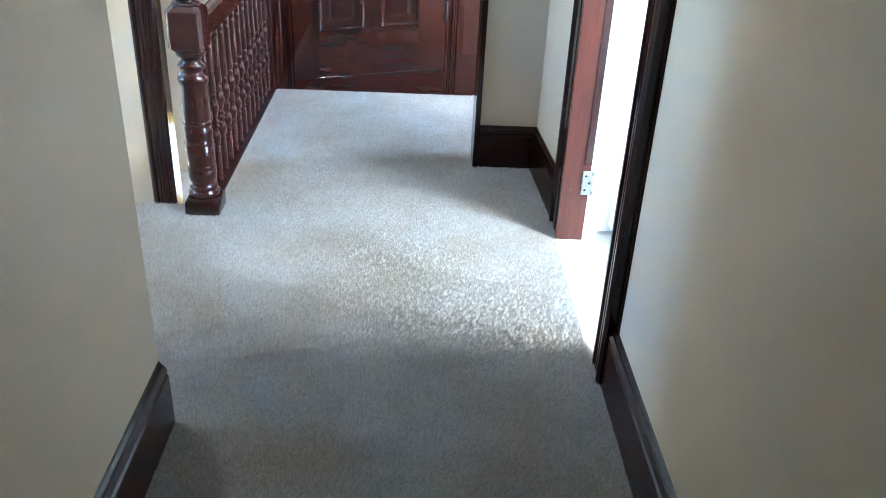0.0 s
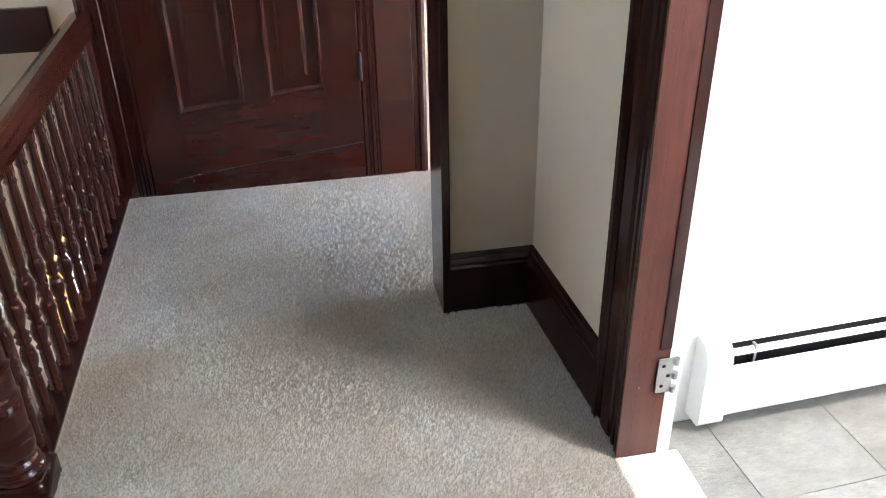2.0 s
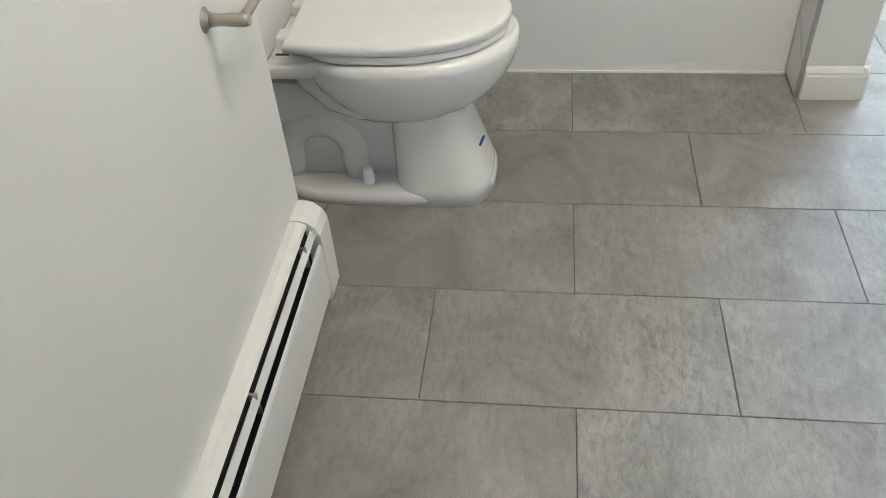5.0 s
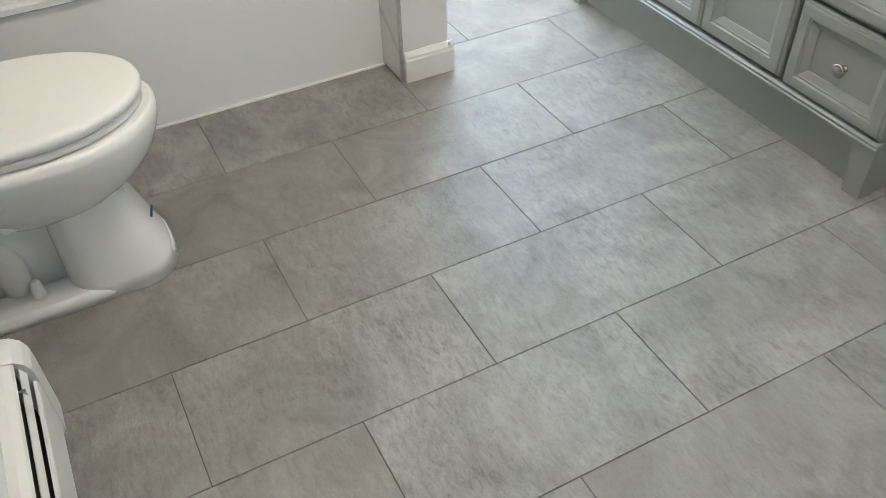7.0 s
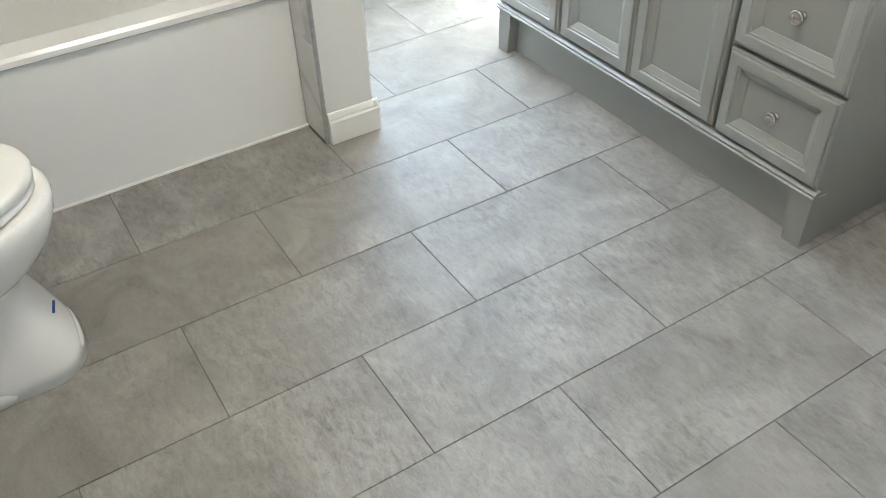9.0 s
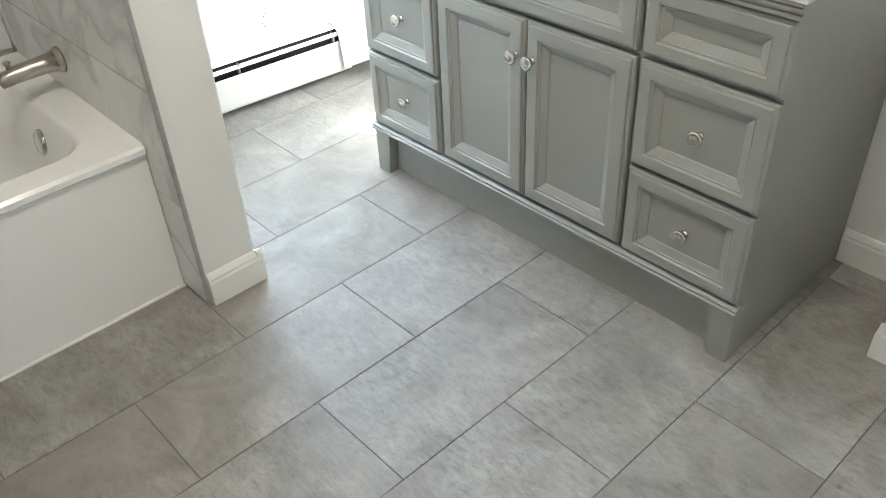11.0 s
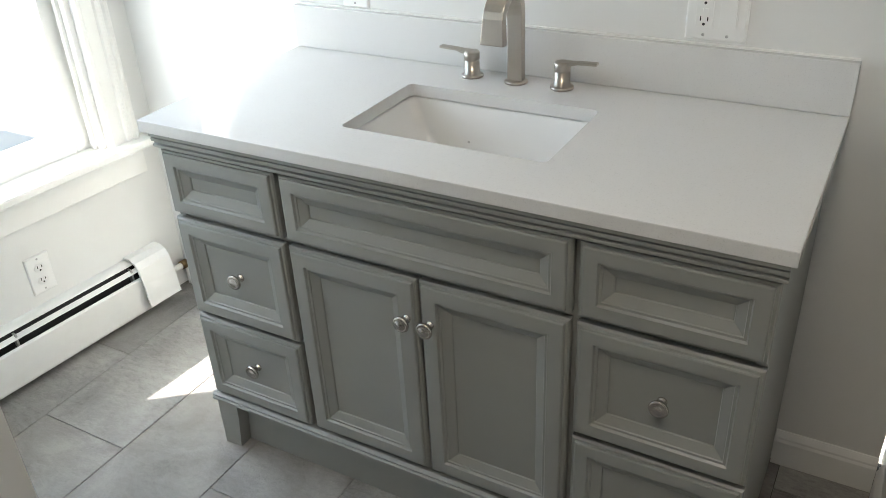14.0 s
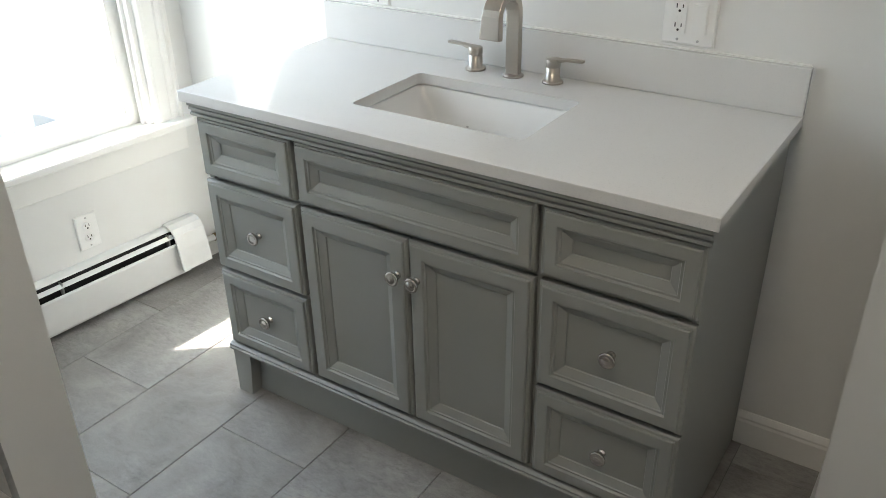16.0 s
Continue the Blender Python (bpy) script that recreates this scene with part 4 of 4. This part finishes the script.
lower = part("lower_sash", boxes((0.045, 0.080, WY0 + 0.019, WY0 + 0.068, WZ0, ZM), (0.045, 0.080, WY1 - 0.068, WY1 - 0.019, WZ0, ZM), (0.046, 0.079, WY0 + 0.068, WY1 - 0.068, WZ0, WZ0 + 0.075), (0.046, 0.079, WY0 + 0.068, WY1 - 0.068, ZM - 0.035, ZM), bevel=0.003), M_TRIM, win)
upper = part("upper_sash", boxes((0.085, 0.118, WY0 + 0.019, WY0 + 0.068, ZM - 0.03, WZ1 - 0.018), (0.085, 0.118, WY1 - 0.068, WY1 - 0.019, ZM - 0.03, WZ1 - 0.018), (0.086, 0.117, WY0 + 0.068, WY1 - 0.068, WZ1 - 0.068, WZ1 - 0.018), (0.086, 0.117, WY0 + 0.068, WY1 - 0.068, ZM - 0.03, ZM + 0.005), bevel=0.003), M_TRIM, win)
for nm, xx, a, b, pa in (("pane", 0.062, WZ0 + 0.07, ZM - 0.03, lower), ("pane", 0.101, ZM, WZ1 - 0.06, upper)):
    g = part(nm, boxes((xx, xx + 0.003, WY0 + 0.06, WY1 - 0.06, a, b)), M_GLASS, pa)
    g.visible_shadow = False

# outside: lawn far below and a pale house across the way
structure("ground", boxes((-400, 400, -400, 400, -3.6, -3.5)), plain("pale_yard", (0.60, 0.53, 0.41), 0.9, 0, 0.2, 0.8), "pale dry yard far below the window", "ground")


def neighbour_house():
    h = thing("house", "pale sided house with a gable roof across the yard", "house", Matrix.Translation((9.0, -2.2, -3.5)))
    side = paint("pale_siding", (0.72, 0.74, 0.75), 0.6, 0.05)
    bm = bmesh.new()
    prism(bm, [(-3.2, 0), (3.2, 0), (3.2, 4.4), (0, 7.0), (-3.2, 4.4)], 0, 7, "x")
    part("wall", bm, side, h)
    for k in range(24):
        z = 0.15 + k * 0.18
        part("clapboard", prism(bmesh.new(), [(0, z), (-0.022, z), (-0.004, z + 0.18), (0, z + 0.18)], -3.2, 3.2, "y"), side, h)
    roof = plain("grey_shingles", (0.12, 0.12, 0.13), 0.9, 0, 0.3, 12.0)
    for s in (-1, 1):
        part("roof", prism(bmesh.new(), [(s * 3.6, 4.08), (s * 3.6, 4.22), (0, 7.16), (0, 7.0)], -0.3, 7.3, "x"), roof, h)
    for y in (-1.7, 1.3):
        w = part("window", boxes((-0.05, 0.02, y - 0.5, y + 0.5, 2.6, 4.0)), M_TRIM, h)
        part("pane", boxes((-0.058, -0.05, y - 0.42, y + 0.42, 2.68, 3.92)), plain("dark_window", (0.03, 0.035, 0.04), 0.1), w)


neighbour_house()


# ---------------------------------------------------------------- vanity
def front_panel(x0, x1, z0, z1, y, fw=0.034):
    steps = [(0.001, -0.004), (0, -0.002), (0, 0.009), (0.003, 0.0135), (0.0075, 0.014), (0.0082, 0.0185), (0.011, 0.020), (fw, 0.020), (fw + 0.003, 0.0155), (fw + 0.0075, 0.0155), (fw + 0.009, 0.013), (fw + 0.026, 0.005), (fw + 0.0275, 0.002)]
    return panel_rings(bmesh.new(), x0, x1, z0, z1, steps, y, 1)


KNOB = [(0.0085, 0.0), (0.0085, 0.002), (0.0055, 0.004), (0.005, 0.013), (0.008, 0.016), (0.0155, 0.019), (0.0165, 0.022), (0.0150, 0.0245), (0.0125, 0.0252), (0.0115, 0.0245), (0.0075, 0.0270), (0.002, 0.0280)]


def vanity():
    v = thing("vanity_cabinet", "grey painted vanity cabinet with panelled doors and drawers", "vanity")
    X0, X1, YB, YF = -0.281, 0.979, -1.895, -1.362
    part("side_panel", B(X0 + 0.004, X0 + 0.022, YB, YF, 0.0, 0.866, bevel=0.001), M_VANITY, v)
    part("side_panel", B(X1 - 0.022, X1 - 0.004, YB, YF, 0.0, 0.866, bevel=0.001), M_VANITY, v)
    part("back_panel", B(X0 + 0.022, X1 - 0.022, YB, YB + 0.012, 0.02, 0.866), M_VANITY, v)
    part("bottom_panel", B(X0 + 0.022, X1 - 0.022, YB + 0.012, YF - 0.001, 0.148, 0.166), M_VANITY, v)
    part("top_rail", B(X0 + 0.0225, X1 - 0.0225, YF - 0.032, YF - 0.016, 0.80, 0.866), M_VANITY, v)
    crown = [(YF, 0.832), (YF + 0.020, 0.832), (YF + 0.023, 0.835), (YF + 0.023, 0.840), (YF + 0.018, 0.842), (YF + 0.018, 0.846), (YF + 0.026, 0.849), (YF + 0.026, 0.855), (YF + 0.021, 0.857), (YF + 0.029, 0.860), (YF + 0.029, 0.866), (YF, 0.866)]
    part("crown_moulding", prism(bmesh.new(), crown, X0 - 0.004, X1 + 0.004, "x"), M_VANITY, v)
    basem = [(YF, 0.145), (YF + 0.016, 0.145), (YF + 0.024, 0.149), (YF + 0.024, 0.154), (YF + 0.020, 0.157), (YF + 0.022, 0.163), (YF + 0.014, 0.168), (YF, 0.169)]
    part("base_moulding", prism(bmesh.new(), basem, X0 - 0.004, X1 + 0.004, "x"), M_VANITY, v)
    for xa, xb, xc in ((X0, X0 + 0.062, X0 + 0.050), (X1, X1 - 0.062, X1 - 0.050)):
        bm = bmesh.new()
        prism(bm, [(xa, 0), (xc, 0), (xb, 0.105), (xb, 0.145), (xa, 0.145)], YF - 0.035, YF + 0.014, "y")
        part("foot", bm, M_VANITY, v)
    part("toe_board", boxes((X0 + 0.022, X1 - 0.022, YF - 0.034, YF - 0.022, 0.0, 0.147), bevel=0.001), M_VANITY, v, "recessed toe board")
    for x in (0.042, 0.669):
        part("face_stile", B(x - 0.022, x + 0.022, YF - 0.018, YF - 0.006, 0.166, 0.832), M_VANITY, v)
    for z in (0.168, 0.409, 0.670):
        part("face_rail", B(X0 + 0.0225, X1 - 0.0225, YF - 0.019, YF - 0.007, z - 0.012, z + 0.012), M_VANITY, v)
    L, C, R = (0.675, 0.976), (0.048, 0.663), (-0.278, 0.036)
    rows = [(0.676, 0.828), (0.414, 0.664), (0.172, 0.404)]

    def knob(x, z, parent):
        part("knob", lathe(bmesh.new(), [(kr * 1.1, kz * 1.05) for kr, kz in KNOB], 24, Matrix.Translation((x, YF + 0.0025 if parent.name.startswith("drawer") else YF + 0.0195, z)) @ Matrix.Rotation(radians(-90), 4, "X")), M_KNOB, parent, "round brushed nickel knob")
    for col in (L, R):
        for i, (a, b) in enumerate(rows):
            d = part("drawer", front_panel(col[0], col[1], a, b, YF), M_VANITY, v)
            if i:
                knob((col[0] + col[1]) / 2, (a + b) / 2 - 0.001, d)
    part("false_drawer", front_panel(C[0], C[1], rows[0][0], rows[0][1], YF), M_VANITY, v)
    mid = (C[0] + C[1]) / 2
    for x0, x1, kx in ((C[0], mid - 0.002, mid - 0.026), (mid + 0.002, C[1], mid + 0.026)):
        d = part("door", front_panel(x0, x1, 0.176, 0.664, YF, 0.038), M_VANITY, v)
        knob(kx, 0.572, d)


vanity()


def slab_with_hole(x0, x1, y0, y1, z0, z1, hole):
    bm = bmesh.new()
    o = [bm.verts.new((x, y, z1)) for x, y in ((x0, y0), (x1, y0), (x1, y1), (x0, y1))]
    h = [bm.verts.new((x, y, z1)) for x, y, _ in hole]
    es = [bm.edges.new((ring[i], ring[(i + 1) % len(ring)])) for ring in (o, h) for i in range(len(ring))]
    bmesh.ops.triangle_fill(bm, use_beauty=True, edges=es)
    bmesh.ops.recalc_face_normals(bm, faces=bm.faces)
    ext = bmesh.ops.extrude_face_region(bm, geom=list(bm.faces))
    bmesh.ops.translate(bm, vec=(0, 0, z0 - z1), verts=[g for g in ext["geom"] if isinstance(g, bmesh.types.BMVert)])
    bmesh.ops.recalc_face_normals(bm, faces=bm.faces)
    outer = [e for e in bm.edges if len(e.link_faces) == 2 and e.calc_face_angle(0) > 1.2 and all(min(abs(v.co.x - x0), abs(v.co.x - x1), abs(v.co.y - y0), abs(v.co.y - y1)) < 1e-5 for v in e.verts)]
    bmesh.ops.bevel(bm, geom=outer, offset=0.0022, segments=2, affect="EDGES", profile=0.5)
    return bm


SX0, SX1, SY0, SY1 = 0.146, 0.586, -1.738, -1.467
top = thing("countertop", "white speckled quartz countertop on the grey vanity", "countertop")
part("slab", slab_with_hole(-0.294, 1.006, -1.8985, -1.330, 0.867, 0.894, rrect(SX0, SX1, SY0, SY1, 0.014, 0)), M_QUARTZ, top)
part("backsplash", boxes((-0.294, 1.006, -1.8985, -1.879, 0.8945, 0.998), bevel=0.0015), M_QUARTZ, top, "upright white quartz backsplash")
part("caulk", boxes((-0.292, 1.004, -1.9, -1.893, 0.998, 1.002), bevel=0.001), M_TRIM, top, "white caulk bead")

sink = thing("sink", "white undermount rectangular porcelain sink", "sink")
bm = bmesh.new()
e = 0.006
rings = [rrect(SX0 - 0.03, SX1 + 0.03, SY0 - 0.03, SY1 + 0.03, 0.03, 0.8665), rrect(SX0 - e, SX1 + e, SY0 - e, SY1 + e, 0.016, 0.8665), rrect(SX0 - e + 0.004, SX1 + e - 0.004, SY0 - e + 0.004, SY1 + e - 0.004, 0.018, 0.860),
         rrect(SX0 + 0.02, SX1 - 0.02, SY0 + 0.008, SY1 - 0.012, 0.03, 0.80), rrect(SX0 + 0.055, SX1 - 0.055, SY0 + 0.018, SY1 - 0.035, 0.04, 0.745), rrect(SX0 + 0.085, SX1 - 0.085, SY0 + 0.035, SY1 - 0.06, 0.04, 0.733), rrect(SX0 + 0.19, SX1 - 0.19, SY0 + 0.10, SY1 - 0.13, 0.015, 0.729)]
loft(bm, rings, False, True)
part("basin", bm, M_PORC, sink)
part("drain", lathe(bmesh.new(), [(0.021, 0.0), (0.021, 0.003), (0.017, 0.004), (0.004, 0.005)], 22, Matrix.Translation((0.366, -1.612, 0.730))), M_NICKEL, sink, "brushed nickel drain")
part("overflow_hole", lathe(bmesh.new(), [(0.003, 0), (0.003, 0.001)], 12, Matrix.Translation((0.435, SY0 + 0.0155, 0.785)) @ Matrix.Rotation(radians(-80), 4, "X")), M_STEEL, sink)


def faucet():
    f = thing("faucet", "brushed nickel widespread faucet with a flat arched spout", "faucet", Matrix.Translation((0.372, -1.832, 0.894)))
    part("base_plate", lathe(bmesh.new(), [(0.026, 0), (0.026, 0.004), (0.024, 0.006), (0.012, 0.0065)], 28), M_NICKEL, f)
    path = [((0, z), (0, 1), 0.0175) for z in (0.004, 0.05, 0.10, 0.148)]
    for k in range(1, 13):
        a = math.pi * k / 13
        path.append(((0.053 - 0.053 * math.cos(a), 0.150 + 0.053 * math.sin(a)), (math.sin(a), math.cos(a)), 0.0175 + 0.006 * k / 13))
    path += [((0.106, 0.146), (0, -1), 0.024), ((0.110, 0.112), (0.1, -1), 0.0265)]
    rings = []
    for (y, z), (dy, dz), w in path:
        l = math.hypot(dy, dz)
        ny, nz = -dz / l, dy / l
        th = 0.0095
        rings.append([(s * w, y + o * th * ny, z + o * th * nz) for s, o in ((-1, -1), (1, -1), (1, 1), (-1, 1))])
    bm = loft(bmesh.new(), rings, True, True, False)
    es = [ed for ed in bm.edges if len(ed.link_faces) == 2 and ed.calc_face_angle(0) > 1.0]
    bmesh.ops.bevel(bm, geom=es, offset=0.0018, segments=2, affect="EDGES", profile=0.5)
    part("spout", bm, M_NICKEL, f)
    for sx, px in ((1, 0.109), (-1, -0.106)):
        m = Matrix.Translation((px, -0.002, 0))
        hd = part("handle", lathe(bmesh.new(), [(0.0255, 0), (0.0255, 0.004), (0.0235, 0.006), (0.0175, 0.007), (0.0175, 0.036), (0.0165, 0.037), (0.0165, 0.0385), (0.018, 0.0395), (0.018, 0.054), (0.0165, 0.057), (0.006, 0.058)], 26, m), M_NICKEL, f)
        bm = bmesh.new()
        loft(bm, [[(px + sx * x, -0.002 + s * w, z + o * t) for s, o in ((-1, -1), (1, -1), (1, 1), (-1, 1))] for x, w, z, t in ((0.0, 0.012, 0.0545, 0.004), (0.022, 0.010, 0.0555, 0.0036), (0.035, 0.0075, 0.0585, 0.003), (0.078, 0.0075, 0.0600, 0.003))], True, True, False)
        bmesh.ops.bevel(bm, geom=list(bm.edges), offset=0.0012, segments=1, affect="EDGES")
        part("lever", bm, M_NICKEL, hd)


faucet()


# ---------------------------------------------------------------- outlets, hook, holder
def receptacle(parent, cx, cz, y=0.0):
    """A duplex face seen from +y: two sockets with slots."""
    for dz in (0.0195, -0.0195):
        s = part("socket", lathe(bmesh.new(), [(0.0165, 0), (0.0165, 0.0022), (0.0155, 0.003), (0.004, 0.0031)], 22, Matrix.Translation((cx, y, cz + dz)) @ Matrix.Rotation(radians(-90), 4, "X") @ Matrix.Scale(0.86, 4, (0, 1, 0))), M_PLASTIC, parent)
        part("slot", boxes((cx - 0.0075, cx - 0.0052, y + 0.003, y + 0.0036, cz + dz, cz + dz + 0.008)), M_BLACK, s)
        part("slot", boxes((cx + 0.0052, cx + 0.0075, y + 0.003, y + 0.0036, cz + dz, cz + dz + 0.009)), M_BLACK, s)
        part("slot", lathe(bmesh.new(), [(0.0028, 0), (0.0028, 0.0006)], 10, Matrix.Translation((cx, y + 0.003, cz + dz - 0.006)) @ Matrix.Rotation(radians(-90), 4, "X")), M_BLACK, s)


def gfci(parent, cx, cz, y):
    part("gfci_face", boxes((cx - 0.0165, cx + 0.0165, y, y + 0.003, cz - 0.0335, cz + 0.0335), bevel=0.001), M_PLASTIC, parent)
    for dz in (0.0205, -0.0205):
        part("slot", boxes((cx - 0.008, cx - 0.0058, y + 0.003, y + 0.0036, cz + dz, cz + dz + 0.008)), M_BLACK, parent)
        part("slot", boxes((cx + 0.0058, cx + 0.008, y + 0.003, y + 0.0036, cz + dz, cz + dz + 0.009)), M_BLACK, parent)
        part("slot", lathe(bmesh.new(), [(0.0028, 0), (0.0028, 0.0006)], 10, Matrix.Translation((cx, y + 0.003, cz + dz - 0.006)) @ Matrix.Rotation(radians(-90), 4, "X")), M_BLACK, parent)
    for dx in (-0.006, 0.003):
        part("test_button", boxes((cx + dx, cx + dx + 0.005, y + 0.003, y + 0.0045, cz - 0.004, cz + 0.004)), M_PLASTIC, parent)


def plate(name, label, m, gangs):
    t = thing(name, label, "outlet", m)
    w = 0.0375 if gangs == 1 else 0.0595
    bm = bmesh.new()
    panel_rings(bm, -w, w, -0.059, 0.059, [(0, 0.0005), (0.001, 0.0035), (0.004, 0.006)], 0, 1)
    cp = part("cover_plate", bm, M_PLASTIC, t)
    for sx in ((0.0,) if gangs == 1 else (-0.023, 0.023)):
        for sz in (-0.048, 0.048):
            part("screw", lathe(bmesh.new(), [(0.0032, 0), (0.0030, 0.0008), (0.001, 0.0012)], 10, Matrix.Translation((sx, 0.006, sz)) @ Matrix.Rotation(radians(-90), 4, "X")), M_STEEL, cp)
    return t


o = plate("wall_outlet", "white duplex wall outlet under the window", EAST @ pose(0, 0.480, 0.288, 0, 0, 90), 1)
receptacle(o, 0, 0, 0.006)
o = plate("wall_outlet", "white outlet above the countertop near the window", pose(0.8255, -1.90, 1.062), 1)
gfci(o, 0, 0, 0.006)
o = plate("outlet_and_switch", "white double plate with outlet and rocker switch", pose(-0.026, -1.90, 1.067), 2)
gfci(o, 0.023, 0, 0.006)
part("rocker_switch", boxes((-0.0395, -0.0065, 0.006, 0.0075, -0.0335, 0.0335), bevel=0.0005), M_PLASTIC, o)
part("rocker", prism(bmesh.new(), [(0.007, -0.031), (0.0085, -0.031), (0.0115, 0.031), (0.007, 0.031)], -0.037, -0.009, "x"), M_PLASTIC, o)

holder = thing("toilet_paper_holder", "brushed nickel toilet paper holder with pivoting bar", "paper holder", Matrix.Translation((-0.2, 0.578, 0.745)))
part("flange", lathe(bmesh.new(), [(0.026, 0), (0.026, 0.004), (0.021, 0.008), (0.013, 0.012), (0.010, 0.02)], 24, Matrix.Rotation(radians(90), 4, "X")), M_NICKEL, holder)
part("arm", tube(bmesh.new(), [(0, -0.01, 0), (0, -0.03, 0), (0.0, -0.066, 0.0), (0.0, -0.076, 0)], [0.012, 0.009, 0.0105, 0.0085], 18), M_NICKEL, holder)
part("bar", tube(bmesh.new(), [(-0.004, -0.066, 0), (0.150, -0.066, 0), (0.152, -0.066, 0), (0.162, -0.066, 0), (0.165, -0.066, 0)], [0.0075, 0.0075, 0.011, 0.011, 0.008], 18), M_NICKEL, holder)

hook = thing("robe_hook", "brushed nickel robe hook on the tub's end wall", "robe hook", Matrix.Translation((0.780, -0.690, 1.045)))
part("flange", lathe(bmesh.new(), [(0.026, 0), (0.026, 0.004), (0.022, 0.010), (0.013, 0.015), (0.010, 0.024)], 24, Matrix.Rotation(radians(-90), 4, "Y")), M_NICKEL, hook)
part("hook", tube(bmesh.new(), [(-0.024, 0, 0.03), (-0.030, 0, 0.01), (-0.032, 0, -0.012), (-0.036, 0, -0.032), (-0.046, 0, -0.045), (-0.058, 0, -0.044), (-0.066, 0, -0.032), (-0.068, 0, -0.022)], [0.006, 0.007, 0.0065, 0.0055, 0.005, 0.005, 0.005, 0.0055], 12), M_NICKEL, hook)

pipe = thing("heating_pipe", "painted heating pipe stub entering the wall", "pipe", EAST)
part("pipe", tube(bmesh.new(), [(-0.028, 0.115, 0.085), (-0.028, 0.03, 0.085), (-0.028, 0.0, 0.085)], 0.011, 12), M_TRIM, pipe)
part("elbow", tube(bmesh.new(), [(-0.028, 0.035, 0.085), (-0.028, 0.012, 0.085)], 0.015, 12), plain("old_brass", (0.25, 0.17, 0.08), 0.5, 1.0, 0.4, 80.0), pipe)

tape = solid("blue_tape", boxes((-0.002, 0.002, -0.013, 0.013, -0.003, 0.003)), M_BLUE, "small strip of blue masking tape on the toilet", "tape", pose(0.347, 0.2205, 0.148, 38, 0, 243))

# ---------------------------------------------------------------- floor tiles
FLOOR = bpy.data.objects["floor"]
TW, TL = 0.3015, 0.601
x_lo, x_hi, y_lo, y_hi = -1.03, 1.76, -1.905, 0.90
kmin, kmax = int(math.floor(x_lo / TW)), int(math.ceil(x_hi / TW))
shared = {}
for k in range(kmin, kmax):
    off = 0.0 if k % 2 == 0 else TL / 2
    j = int(math.floor((y_lo - off) / TL))
    while off + j * TL < y_hi:
        a0, a1 = max(k * TW, x_lo), min((k + 1) * TW, x_hi)
        b0, b1 = max(off + j * TL, y_lo), min(off + (j + 1) * TL, y_hi)
        j += 1
        if a1 - a0 < 0.02 or b1 - b0 < 0.02:
            continue
        key = (round(a1 - a0, 4), round(b1 - b0, 4))
        if key not in shared:
            w, d = key
            shared[key] = mesh_of("tile", B(-w / 2 + 0.0009, w / 2 - 0.0009, -d / 2 + 0.0009, d / 2 - 0.0009, -0.008, 0.0, bevel=0.0010, seg=1), M_TILE)
        t = new("tile", shared[key])
        t.parent = FLOOR
        t.location = ((a0 + a1) / 2, (b0 + b1) / 2, random.uniform(-0.0003, 0.0003))

# ---------------------------------------------------------------- carpet pile, too many tufts to count
def pile(areas, per_m2):
    rng = np.random.default_rng(3)
    us, vs = [], []
    for a0, a1, b0, b1 in areas:
        k = int((a1 - a0) * (b1 - b0) * per_m2)
        us.append(rng.uniform(a0, a1, k))
        vs.append(rng.uniform(b0, b1, k))
    u, v = np.concatenate(us), np.concatenate(vs)
    k = len(u)
    nap = 0.4 * np.sin(2.1 * u + 1.3 * v) + 0.4 * np.sin(3.7 * v - 1.9 * u + 1.0) + 0.25 * np.sin(9.0 * u + 5.0 * v + 2 * np.sin(4 * v))
    ang = nap + rng.normal(0, 1.3, k)
    lean = 0.003 + rng.uniform(0, 0.004, k)
    h = rng.uniform(0.0070, 0.0092, k)
    turn = rng.uniform(0, np.pi, k)
    w = rng.uniform(0.0010, 0.0020, k)
    co = np.zeros((k, 4, 3), np.float32)
    for i, (s, up) in enumerate(((-1, 0), (1, 0), (0.7, 1), (-0.7, 1))):
        co[:, i, 0] = u + s * w * np.cos(turn) + up * lean * np.cos(ang)
        co[:, i, 1] = v + s * w * np.sin(turn) + up * lean * np.sin(ang)
        co[:, i, 2] = 0.007 + up * h
    me = bpy.data.meshes.new("carpet_pile")
    me.vertices.add(k * 4)
    me.vertices.foreach_set("co", co.ravel())
    me.loops.add(k * 4)
    me.loops.foreach_set("vertex_index", np.arange(k * 4, dtype=np.int32))
    me.polygons.add(k)
    me.polygons.foreach_set("loop_start", np.arange(0, k * 4, 4, dtype=np.int32))
    me.update(calc_edges=True)
    me.materials.append(M_CARPET)
    ob = new("carpet_pile", me)
    ob.matrix_basis = HALL
    return tagged(ob, "short grey-beige cut pile of the hall carpet", "carpet pile", kind="stuff")


pile([(-1.075, -0.002, -1.75, -1.35), (-1.235, -0.002, -1.35, 1.58), (-2.2, -1.235, -0.96, 0.188), (-0.245, -0.02, 0.80, 1.58)], 110000)
